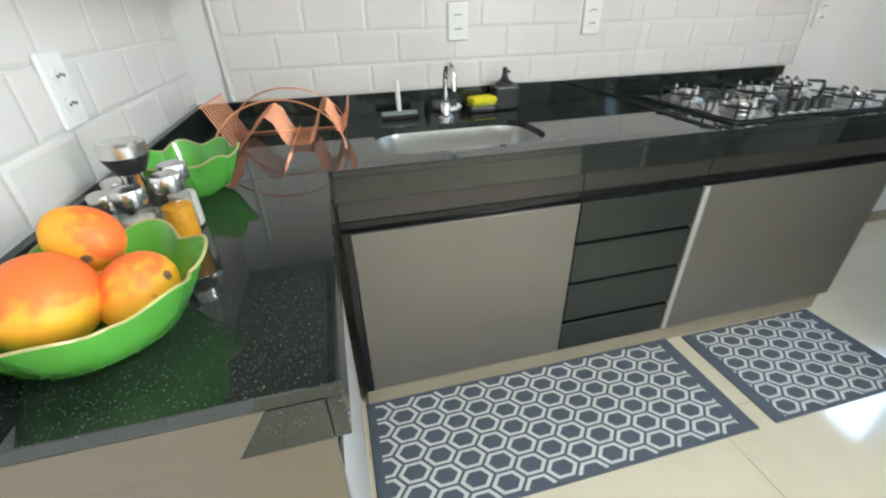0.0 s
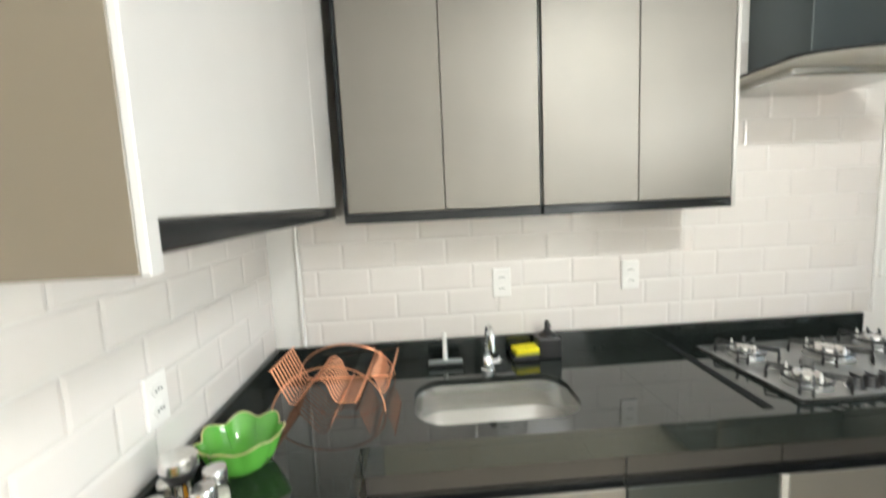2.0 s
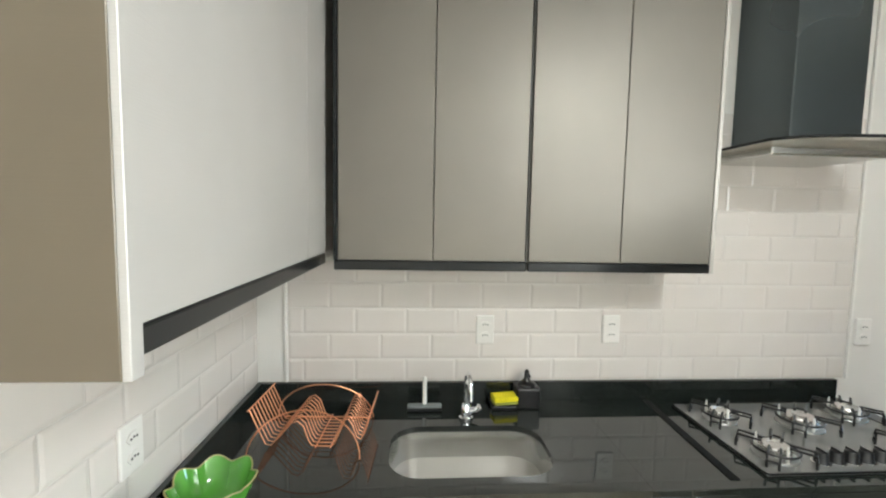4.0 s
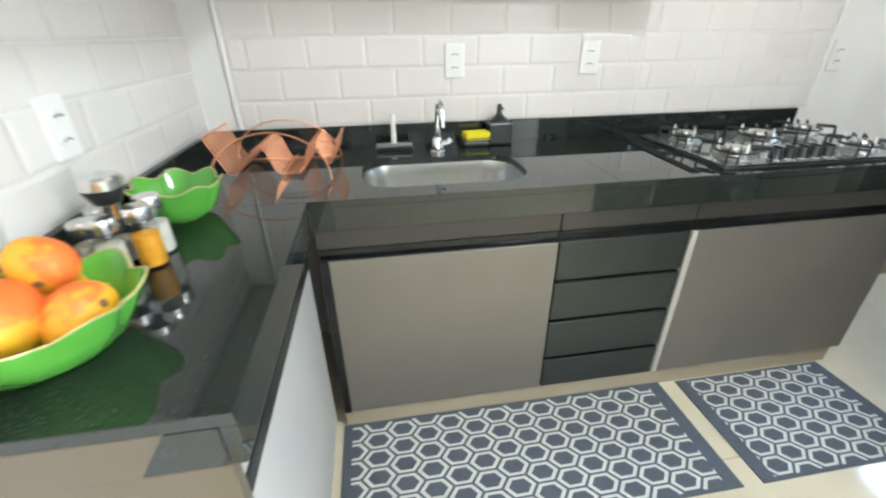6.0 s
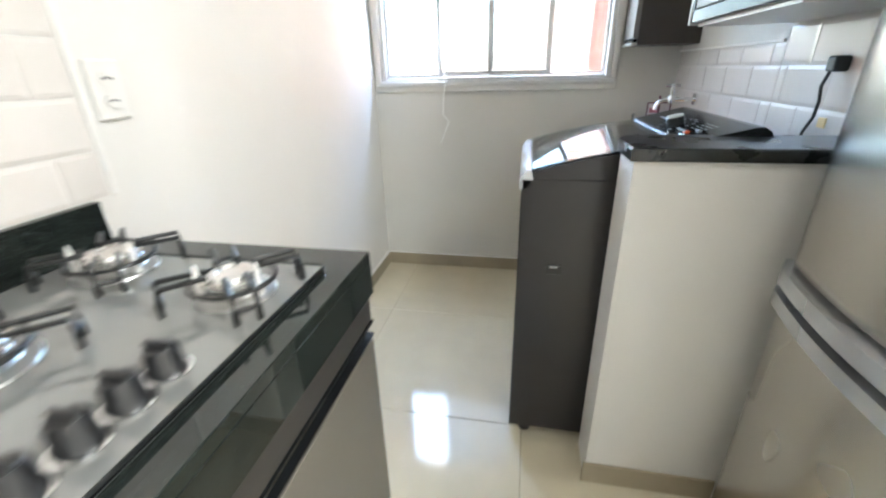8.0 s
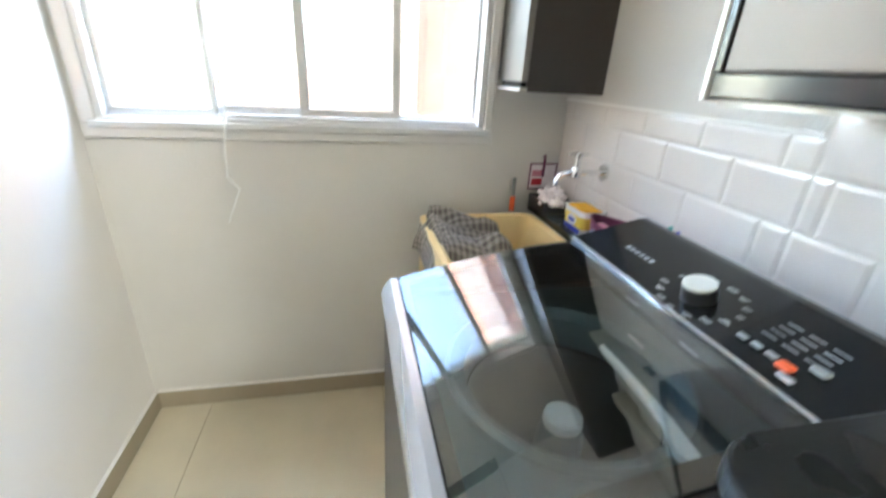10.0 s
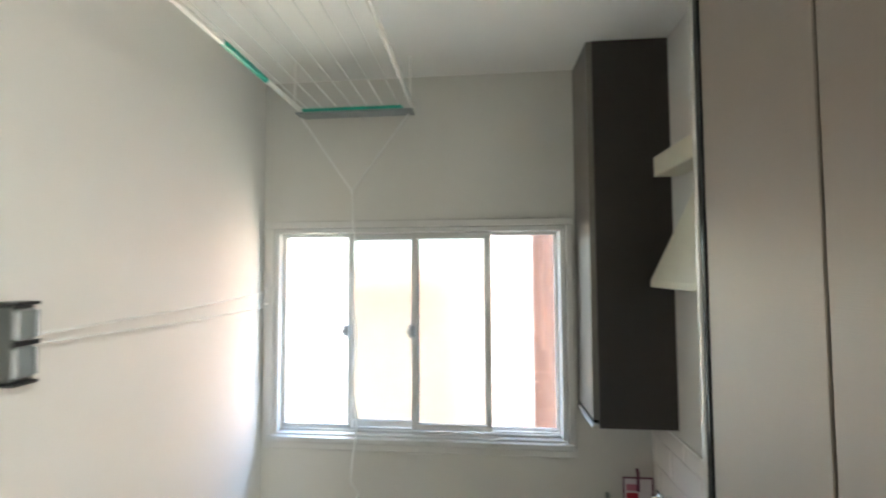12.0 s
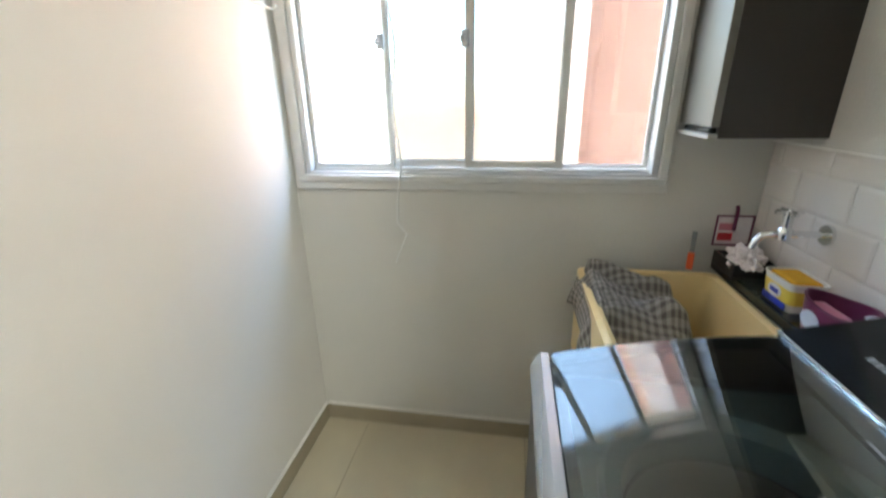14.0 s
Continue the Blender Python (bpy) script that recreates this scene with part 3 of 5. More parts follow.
part("side_upstand", box(0.001, 0.02, -1.282, -0.021, CT + 0.0005, 0.978, 0.0015), GRANITE, worktop)

# ---- sink ----
sink = thing("sink", (0.80, -0.37, CT), "rounded brushed steel sink set under the worktop", "sink")
bm = bmesh.new()
loops = []
for inset, z, r in ((-0.012, -0.0215, 0.11), (0.0, -0.0215, 0.10), (0.006, -0.06, 0.10), (0.012, -0.14, 0.09), (0.03, -0.165, 0.075), (0.06, -0.172, 0.05)):
    pts = rounded_rect(SX0 + inset - 0.80, SX1 - inset - 0.80, SY0 + inset + 0.37, SY1 - inset + 0.37, r)
    loops.append([bm.verts.new((p[0], p[1], z)) for p in pts])
for a, b in zip(loops, loops[1:]):
    for k in range(len(a)):
        bm.faces.new((a[k], a[(k + 1) % len(a)], b[(k + 1) % len(a)], b[k]))
bm.faces.new(loops[-1])
part("bowl", bm, INOX, sink, smooth=True)
part("drain", lathe(bmesh.new(), [(0.045, -0.171), (0.045, -0.168), (0.03, -0.168), (0.026, -0.1705)], 24), CHROME, sink)

faucet = thing("faucet", (0.822, -0.165, CT), "chrome swan-neck kitchen tap with a lever", "tap")
part("base", lathe(bmesh.new(), [(0.027, 0.0005), (0.027, 0.008), (0.02, 0.012), (0.018, 0.05), (0.013, 0.056)], 20), CHROME, faucet, smooth=True)
neck = [(0, 0, 0.05), (0, 0, 0.13)] + [(0.004 * k / 8, -0.045 + 0.045 * math.cos(radians(k * 22.5)), 0.135 + 0.05 * math.sin(radians(k * 22.5))) for k in range(9)] + [(0.005, -0.092, 0.108)]
part("neck", tube(bmesh.new(), neck, 0.0095, 10), CHROME, faucet, smooth=True)
part("lever", tube(bmesh.new(), [(0.014, -0.004, 0.03), (0.04, -0.01, 0.036), (0.05, -0.012, 0.05)], 0.013, 10), CHROME, faucet, smooth=True)

squeegee = thing("squeegee", (0.668, -0.10, CT), "small white and grey sink squeegee standing on its blade", "squeegee")
part("blade", box(-0.068, 0.068, -0.012, 0.008, 0.0005, 0.012, 0.003), BLACK_PLASTIC, squeegee)
part("blade_holder", box(-0.066, 0.066, -0.014, 0.012, 0.0125, 0.026, 0.004), GREY_PLASTIC, squeegee)
part("handle", tube(bmesh.new(), [(0, 0, 0.026), (0, 0.008, 0.07), (0, 0.022, 0.125)], 0.0085, 8), WHITE_PLASTIC, squeegee, smooth=True)

soap = thing("soap_dispenser", (1.066, -0.075, CT), "black soap dispenser with pump and sponge tray", "dispenser")
part("body", box(-0.035, 0.06, -0.03, 0.045, 0.0005, 0.085, 0.008, 2), BLACK_PLASTIC, soap)
part("tray", box(-0.135, -0.036, -0.04, 0.045, 0.0005, 0.02, 0.005, 2), BLACK_PLASTIC, soap)
part("cap", lathe(bmesh.new(), [(0.036, 0.086), (0.034, 0.094), (0.018, 0.104), (0.011, 0.115), (0.009, 0.145), (0.0, 0.15)], 16, (0.012, 0.008)), BLACK_PLASTIC, soap, smooth=True)
part("spout", tube(bmesh.new(), [(0.012, 0.0, 0.138), (0.012, -0.035, 0.136)], 0.005, 6), BLACK_PLASTIC, soap)
sponge = thing("sponge", (0.986, -0.08, CT + 0.0205), "bright yellow kitchen sponge with a scouring side", "sponge", rz=8)
part("foam", box(-0.05, 0.05, -0.032, 0.03, 0.011, 0.032, 0.006, 2), YELLOW_SPONGE, sponge)
part("scouring_pad", box(-0.05, 0.05, -0.032, 0.03, 0.0005, 0.0105, 0.003), SPONGE_SCRUB, sponge)

# ---- base cabinets ----


def base_unit(name, x0, x1, label):
    u = thing(name, (x0, YF, 0), label, "cabinet", "base cabinets")
    w = x1 - x0
    part("body", box(0.002, w - 0.002, 0.022, 0.575, 0.10, 0.790), LAMINATE_EDGE, u)
    part("top_strip", box(0.001, w - 0.001, 0.004, 0.022, 0.752, 0.811, 0.001), STRIP_DARK, u, "dark plain strip under the worktop apron")
    part("finger_rail", extrude_profile(bmesh.new(), [(0.002, 0.715), (0.0215, 0.715), (0.0215, 0.7515), (0.0, 0.7515), (0.0, 0.746), (0.016, 0.744), (0.016, 0.722), (0.002, 0.719)], "x", 0.001, w - 0.001), BLACK_RAIL, u, "glossy black finger rail")
    return u


sink_unit = base_unit("sink_cabinet", 0.412, 1.134, "taupe satin sink cabinet with black finger rail")
part("stile", box(0.0, 0.024, 0.0, 0.021, 0.10, 0.714, 0.001), BLACK_RAIL, sink_unit, "black upright rail")
for x0, x1 in ((0.026, 0.721),):
    part("door", box(x0, x1, 0.0, 0.02, 0.104, 0.712, 0.0015), LAMINATE, sink_unit)
drawer_unit = base_unit("drawer_cabinet", 1.136, 1.590, "smoky dark drawer cabinet with four drawers")
for z0, z1 in ((0.575, 0.712), (0.416, 0.557), (0.246, 0.398), (0.104, 0.228)):
    d = part("drawer", box(0.002, 0.449, 0.0, 0.02, z0, z1, 0.0015), DRAWER_DARK, drawer_unit)
    part("grip", extrude_profile(bmesh.new(), [(0.004, z1 + 0.0005), (0.02, z1 + 0.0005), (0.02, z1 + 0.017), (0.012, z1 + 0.017), (0.012, z1 + 0.006), (0.004, z1 + 0.006)], "x", 0.002, 0.449), BLACK_RAIL, d, "black grip rail")
hob_unit = base_unit("hob_cabinet", 1.592, X_END - 0.004, "taupe satin cabinet below the hob")
part("side_edge", box(0.0, 0.022, -0.001, 0.02, 0.102, 0.7135, 0.0015), LAMINATE_EDGE, hob_unit, "pale upright edge")
part("door", box(0.024, 0.866, 0.0, 0.02, 0.104, 0.712, 0.0015), LAMINATE, hob_unit)
part("end_panel", box(0.856, 0.868, 0.0205, 0.575, 0.10, 0.81, 0.001), LAMINATE, hob_unit)

side_unit = thing("side_cabinet", (0.389, -1.272, 0), "pale satin base cabinet under the short worktop", "cabinet", "base cabinets")
part("body", box(-0.388, -0.022, 0.012, 0.675, 0.10, 0.810), LAMINATE_EDGE, side_unit)
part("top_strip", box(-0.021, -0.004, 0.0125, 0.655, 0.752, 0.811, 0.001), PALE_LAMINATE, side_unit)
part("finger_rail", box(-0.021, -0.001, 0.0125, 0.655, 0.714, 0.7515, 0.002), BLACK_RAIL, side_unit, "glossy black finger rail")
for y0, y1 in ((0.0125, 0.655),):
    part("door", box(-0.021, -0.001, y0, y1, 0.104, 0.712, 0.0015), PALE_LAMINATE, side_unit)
part("end_panel", box(-0.388, -0.001, -0.0095, 0.0115, 0.0, 0.811, 0.0), BEIGE_PANEL, side_unit, "beige gloss end panel")
part("end_filler", extrude_profile(bmesh.new(), [(-0.388, 0.8112), (-0.1035, 0.8112), (-0.0625, 0.8795), (-0.388, 0.8795)], "y", -0.0095, 0.0115), BEIGE_PANEL, side_unit, "beige gloss end panel")

structure("plinth", box(0.412, X_END - 0.01, YF + 0.03, YF + 0.045, 0, 0.10), SKIRTING, "beige porcelain plinth under the base cabinets", "baseboard")
structure("plinth_side", box(0.345, 0.36, -1.25, YF + 0.03, 0, 0.10), SKIRTING, "beige porcelain plinth under the base cabinets", "baseboard")

# ---- wall cabinets ----
ZB = 1.472
YU = -0.279


def upper_unit(name, x0, x1, doors, label, left_rail=True, right_edge=False):
    u = thing(name, (x0, YU, ZB), label, "cabinet", "kitchen wall cabinets")
    w = x1 - x0
    h = H - ZB - 0.004
    part("body", box(0.001, w - 0.001, 0.021, 0.2705, 0.004, h), LAMINATE_EDGE, u)
    part("bottom_rail", box(0.001, w - 0.001, 0.0, 0.0205, 0.0, 0.032, 0.003), BLACK_RAIL, u, "black aluminium bottom rail")
    if left_rail:
        part("stile", box(0.0, 0.012, -0.002, 0.0205, 0.0325, h, 0.001), BLACK_RAIL, u, "black upright rail")
    a = 0.013 if left_rail else 0.002
    b = w - (0.016 if right_edge else 0.004)
    step = (b - a) / doors
    for k in range(doors):
        part("door", box(a + k * step + 0.0015, a + (k + 1) * step - 0.0015, 0.0, 0.02, 0.034, h - 0.003, 0.0015), LAMINATE, u)
    part("shadow_gap", box(w - 0.0035, w + 0.0005, 0.006, 0.02, 0.0, h, 0.0), BLACK_RAIL, u)
    if right_edge:
        part("side_edge", box(w - 0.015, w - 0.0005, -0.002, 0.02, 0.0, h, 0.0015), LAMINATE_EDGE, u, "pale upright edge")
    return u


upper_unit("wall_cabinet", 0.354, 1.002, 2, "taupe satin wall cabinet with black bottom rail")
upper_unit("wall_cabinet", 1.006, 1.670, 2, "taupe satin wall cabinet with black bottom rail", False, True)

left_upper = thing("wall_cabinet", (0.33, -1.20, ZB + 0.022), "pale satin wall cabinet above the short worktop", "cabinet", "kitchen wall cabinets")
h = H - ZB - 0.026
part("body", box(-0.324, -0.022, 0.001, 1.195, 0.004, h), LAMINATE_EDGE, left_upper)
part("bottom_rail", box(-0.0215, 0.0, 0.002, 0.916, 0.0, 0.034, 0.003), BLACK_RAIL, left_upper, "black aluminium bottom rail")
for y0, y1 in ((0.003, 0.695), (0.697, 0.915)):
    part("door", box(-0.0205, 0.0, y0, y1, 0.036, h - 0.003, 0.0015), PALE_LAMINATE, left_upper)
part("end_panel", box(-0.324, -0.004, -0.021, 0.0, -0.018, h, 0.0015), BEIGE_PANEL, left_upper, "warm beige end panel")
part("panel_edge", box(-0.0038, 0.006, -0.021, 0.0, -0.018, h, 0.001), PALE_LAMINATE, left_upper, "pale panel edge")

# ---- kitchen hood ----
khood = thing("cooker_hood", (2.055, 0, 1.90), "dark steel chimney cooker hood with a pale glass canopy", "hood")
part("chimney", box(-0.135, 0.135, -0.272, -0.001, 0.032, 0.735, 0.003), brushed("dark_steel", (0.10, 0.115, 0.12), 0.28, 0.8), khood)
bm = bmesh.new()
pts = [(-0.30, -0.001), (0.30, -0.001), (0.30, -0.36)] + [(0.30 * math.cos(radians(a)), -0.36 - 0.12 * math.sin(radians(a))) for a in range(12, 180, 12)] + [(-0.30, -0.36)]
extrude_profile(bm, pts, "z", 0.018, 0.026)
part("canopy", bm, material("canopy_glass", (0.55, 0.52, 0.46), 0.08, 0, vary=0.03), khood, "curved canopy plate")
bm = bmesh.new()
tube(bm, [(p[0], p[1], 0.022) for p in pts[1:]] + [(-0.30, -0.001, 0.022)], 0.0055, 6)
part("edge_strip", bm, BLACK_RAIL, khood)
part("filter_box", box(-0.22, 0.22, -0.30, -0.001, -0.012, 0.0175, 0.004), INOX, khood)

# ---- hob ----
HX0, HX1, HY0, HY1 = 1.678, 2.385, -0.55, -0.085
hob = thing("hob", ((HX0 + HX1) / 2, (HY0 + HY1) / 2, CT), "five burner glass gas hob with black pan supports", "hob")
hw, hd = (HX1 - HX0) / 2, (HY1 - HY0) / 2
part("glass_plate", box(-hw, hw, -hd, hd, 0.0005, 0.009, 0.003, 2), material("smoked_hob_glass", (0.25, 0.25, 0.24), 0.08, 0.35, vary=0.05, spec=1.0), hob)
bm = bmesh.new()
tube(bm, [(p[0], p[1], 0.008) for p in rounded_rect(-hw, hw, -hd, hd, 0.01, 2)], 0.0035, 6, True)
part("edge_trim", bm, BLACK_RAIL, hob, "dark edge trim")
BURN = [(-0.245, 0.105, 0.036), (-0.242, -0.135, 0.042), (0.027, 0.053, 0.052), (0.285, 0.118, 0.042), (0.245, -0.142, 0.036)]
for bx0, by0, r in BURN:
    b = part("burner", lathe(bmesh.new(), [(r + 0.022, 0.0095), (r + 0.020, 0.013), (r + 0.006, 0.016), (r + 0.001, 0.024), (r - 0.006, 0.026)], 28, (bx0, by0)), BURNER, hob, "satin burner dish", smooth=True)
    part("burner_ring", lathe(bmesh.new(), [(r - 0.004, 0.0262), (r + 0.002, 0.030), (r + 0.002, 0.037), (r - 0.003, 0.0385)], 28, (bx0, by0)), STEEL_LID, b, "satin flame ring", smooth=True)
    part("burner_cap", lathe(bmesh.new(), [(r * 0.94, 0.0387), (r * 0.97, 0.041), (r * 0.9, 0.046), (r * 0.55, 0.0475), (r * 0.5, 0.0455), (r * 0.1, 0.0455)], 24, (bx0, by0)), STEEL_LID, b, "pale enamelled cap", smooth=True)
    for k in range(2):
        part("igniter", lathe(bmesh.new(), [(0.005, 0.0095), (0.004, 0.05), (0.002, 0.064), (0.0, 0.066)], 8, (bx0 + (r + 0.010) * math.cos(2.2 + 2.4 * k), by0 + (r + 0.010) * math.sin(2.2 + 2.4 * k))), WHITE_PLASTIC, b)
    bm = bmesh.new()
    R = r + 0.06
    for k in range(4):
        a = radians(45 + 90 * k)
        c, s = math.cos(a), math.sin(a)
        loop = []
        for u, v, z in ((0.35, -0.14, 0.05), (0.98, -0.16, 0.05), (1.0, -0.15, 0.03), (1.0, 0.15, 0.03), (0.98, 0.16, 0.05), (0.35, 0.14, 0.05)):
            loop.append((bx0 + R * (u * c - v * s), by0 + R * (u * s + v * c), z))
        tube(bm, loop, 0.0042, 6)
        for v in (-0.15, 0.15):
            px, py = bx0 + R * (1.0 * c - v * s), by0 + R * (1.0 * s + v * c)
            tube(bm, [(px, py, 0.0095), (px, py, 0.032)], 0.0042, 6)
    tube(bm, [(p[0], p[1], 0.034) for p in arc(bx0, by0, R * 0.62, 0, 345, 23)], 0.0036, 6, True)
    part("pan_support", bm, BLACK_IRON, hob, "black enamelled pan support", smooth=True)
for k in range(5):
    kx, ky = -0.127 + 0.050 * k, -0.178
    kn = part("knob", lathe(bmesh.new(), [(0.0215, 0.0095), (0.0215, 0.014), (0.019, 0.017), (0.0175, 0.040), (0.015, 0.0435)], 20, (kx, ky)), BLACK_PLASTIC, hob, smooth=True)
    part("grip", box(kx - 0.0045, kx + 0.0045, ky - 0.018, ky + 0.018, 0.0437, 0.050, 0.002), BLACK_PLASTIC, kn)
    part("bezel", lathe(bmesh.new(), [(0.026, 0.0093), (0.026, 0.011), (0.0217, 0.012)], 20, (kx, ky)), CHROME, kn, "thin chrome collar", smooth=True)
strip = single("worktop_strip", box(-0.015, 0.015, -0.27, 0.262, 0.0005, 0.003, 0.001), RUBBER, (1.585, -0.29, CT), "narrow black strip lying beside the hob", "strip", rz=-3)

# ---- sockets ----


def socket(at, face, label, rows=2, w=0.074, hgt=0.118, name="wall_socket"):
    s = thing(name, at, label, "socket", "wall sockets", {"n": 0, "w": 90, "s": 180}[face])
    part("plate", box(-w / 2, w / 2, -0.010, -0.0005, -hgt / 2, hgt / 2, 0.004, 2), WHITE_PLASTIC, s)
    for k in range(rows):
        z = (k - (rows - 1) / 2) * 0.044
        ins = part("insert", extrude_profile(bmesh.new(), [(0.021 * math.cos(radians(a)), z + 0.015 * math.sin(radians(a))) for a in range(0, 360, 60)], "y", -0.0135, -0.0105), WHITE_PLASTIC, s)
        for j in (-1, 0, 1):
            part("hole", lathe(bmesh.new(), [(0.0028, 0), (0.0028, 0.001)], 8), BLACK_PLASTIC, ins).matrix_basis = Matrix.Translation((j * 0.0095, -0.0138, z + (0.002 if j == 0 else 0))) @ pose(0, 0, 0, 90)
    return s


T = 0.0027
socket((0.913, -T, 1.196), "n", "white double wall socket on the tiles")
socket((1.446, -T, 1.199), "n", "white double wall socket on the tiles")
socket((2.581, -0.001, 1.188), "n", "white wall socket on plain plaster")
socket((T, -0.745, 1.137), "w", "white double wall socket above the worktop")
socket((0.001, -1.62, 1.137), "w", "white double wall socket above the worktop")

# ---- copper dish rack ----
rack = thing("dish_rack", (0.265, -0.27, CT), "copper wire dish rack with waved plate slots", "rack", rz=-3)
wave = [(-0.215, 0.125), (-0.185, 0.065), (-0.158, 0.014), (-0.138, 0.010), (-0.10, 0.045), (-0.062, 0.085), (-0.04, 0.092), (-0.018, 0.075), (0.0, 0.03), (0.012, 0.012), (0.03, 0.010), (0.085, 0.010), (0.098, 0.02), (0.115, 0.07), (0.13, 0.098), (0.148, 0.10), (0.163, 0.08), (0.178, 0.042), (0.193, 0.035), (0.208, 0.055), (0.222, 0.10)]
wave = [(0.222 - (0.222 - x) * 0.87, z) for x, z in wave]
for k in range(10):
    y = 0.013 + 0.0215 * (k - 4.5)
    part("wire", tube(bmesh.new(), [(x, y, z) for x, z in wave], 0.0018, 6), COPPER, rack)
for x, z in (wave[0], wave[10], wave[11], wave[-1]):
    part("cross_rod", tube(bmesh.new(), [(x, -0.098, z + 0.003), (x, 0.124, z + 0.003)], 0.0024, 6), COPPER, rack)
for y, lean in ((-0.145, -0.04), (0.125, 0.03)):
    hoop = [(0.175 * math.cos(radians(a)) + 0.03, y + lean * (1 - math.sin(radians(a))) - lean, 0.0035 + 0.135 * math.sin(radians(a))) for a in range(0, 181, 10)]
    part("hoop", tube(bmesh.new(), hoop, 0.0024, 6), COPPER, rack)
for y in (0.121,):
    part("foot_rod", tube(bmesh.new(), [(-0.12, y, 0.0035), (0.2, y, 0.0035)], 0.003, 6), COPPER, rack)

# ---- leaf bowls, mangoes and spice jars ----


def leaf_bowl(at, r0, h, lobes, label, rz, squash=1.0):
    b = thing("leaf_bowl", at, label, "bowl", "leaf bowls", rz)

    def warp(a, r, z):
        f = max(0.0, z / h)
        k = 1 + 0.075 * f * (abs(math.cos(lobes * a / 2)) * 2 - 1.1) + 0.03 * f * math.cos(a)
        return r * k, z + 0.007 * f * f * math.cos(lobes * a)
    prof = [(r0 * 0.5, 0.0005), (r0 * 0.54, 0.004), (r0 * 0.74, h * 0.22), (r0 * 0.86, h * 0.55), (r0 * 1.0, h), (r0 * 0.965, h), (r0 * 0.82, h * 0.56), (r0 * 0.66, h * 0.26), (r0 * 0.4, 0.010)]
    bm = lathe(bmesh.new(), prof, 72, (0, 0), warp)
    for v in bm.verts:
        v.co.y *= squash
    part("shell", bm, GREEN_CERAMIC, b, smooth=True)
    rim = []
    for k in range(72):
        a = 2 * math.pi * k / 72
        rr, zz = warp(a, r0 * 0.983, h)
        rim.append((rr * math.cos(a), rr * math.sin(a) * squash, zz))
    part("rim", tube(bmesh.new(), rim, 0.0023, 5, True), GREEN_RIM, b, "worn brownish rim", smooth=True)
    for k in range(lobes):
        a = 2 * math.pi * (k + 0.5) / lobes
        pts = []
        for f in (0.25, 0.45, 0.65, 0.85, 0.97):
            r = r0 * (0.5 + 0.5 * f) * 1.012
            rr, zz = warp(a, r, h * f ** 1.15)
            pts.append((rr * math.cos(a), rr * math.sin(a) * squash, zz))
        part("leaf_rib", tube(bmesh.new(), pts, 0.0024, 5), GREEN_CERAMIC, b, smooth=True)
    return b


leaf_bowl((0.13, -1.12, CT), 0.125, 0.082, 7, "large green leaf-shaped ceramic bowl holding mangoes", 20, 1.05)
leaf_bowl((0.125, -0.635, CT), 0.098, 0.085, 7, "small empty green leaf-shaped ceramic bowl", 60)


def mango(at, r, rot, label, long=1.22, skin=MANGO):
    bm = bmesh.new()
    bmesh.ops.create_uvsphere(bm, u_segments=28, v_segments=18, radius=1)
    for v in bm.verts:
        x, y, z = v.co
        v.co = Vector((x * r * long + 0.10 * r * z * z, y * r * 0.96, z * r * 0.98 - 0.12 * r * x * x * (1 if z > 0 else 0.3)))
    m = thing("mango", at, label, "fruit", "mangoes")
    m.matrix_basis = pose(*at, *rot)
    part("skin", bm, skin, m, smooth=True)
    part("stem_scar", lathe(bmesh.new(), [(0.005, -0.002), (0.004, 0.003), (0.0, 0.004)], 8), GREEN_RIM, m).matrix_basis = Matrix.Translation((r * (long + 0.03), 0, -0.01 * r)) @ pose(0, 0, 0, 0, 90)
    return m


mango((0.108, -1.152, 0.974), 0.055, (20, 10, 115), "ripe red and orange mango in the leaf bowl", 1.18, MANGO_RED)
mango((0.185, -1.125, 0.958), 0.042, (0, -15, 75), "ripe orange red mango in the leaf bowl")
mango((0.118, -1.058, 1.003), 0.041, (30, 60, 20), "speckled orange yellow mango atop the others", 1.12)
mango((0.10, -1.05, 0.945), 0.042, (0, 0, 60), "half hidden yellow mango low in the bowl")


def jar(at, r, h, fill, label):
    j = thing("spice_jar", at, label, "jar", "spice jars")
    part("glass", lathe(bmesh.new(), [(r * 0.9, 0.0005), (r, 0.006), (r, h * 0.68), (r * 0.82, h * 0.76), (r * 0.82, h * 0.8)], 20), JAR_GLASS, j, smooth=True)
    if fill:
        part("spice", lathe(bmesh.new(), [(r * 0.8, 0.005), (r * 0.9, 0.009), (r * 0.9, h * 0.55), (0.0, h * 0.58)], 18), fill, j, smooth=True)
    part("lid", lathe(bmesh.new(), [(r * 0.9, h * 0.775), (r * 0.93, h * 0.79), (r * 0.93, h * 0.97), (r * 0.86, h), (r * 0.3, h * 1.01)], 24), STEEL_LID, j, "satin steel lid", smooth=True)
    return j


jar((0.165, -0.885, CT), 0.025, 0.122, TURMERIC, "glass jar of yellow spice with a steel lid")
jar((0.115, -0.91, CT), 0.025, 0.112, HERB, "glass jar of pale seasoning with a steel lid")
jar((0.068, -0.885, CT), 0.024, 0.10, HERB, "glass jar of pale seasoning with a steel lid")
jar((0.158, -0.828, CT), 0.025, 0.122, HERB, "glass jar of pale seasoning with a steel lid")
jar((0.062, -0.82, CT), 0.024, 0.10, None, "empty glass jar with a steel lid")
grinder = thing("pepper_grinder", (0.108, -0.855, CT), "tall glass grinder with a flared steel top", "grinder")
part("glass", lathe(bmesh.new(), [(0.022, 0.0005), (0.024, 0.006), (0.022, 0.07), (0.017, 0.09)], 20), JAR_GLASS, grinder, smooth=True)
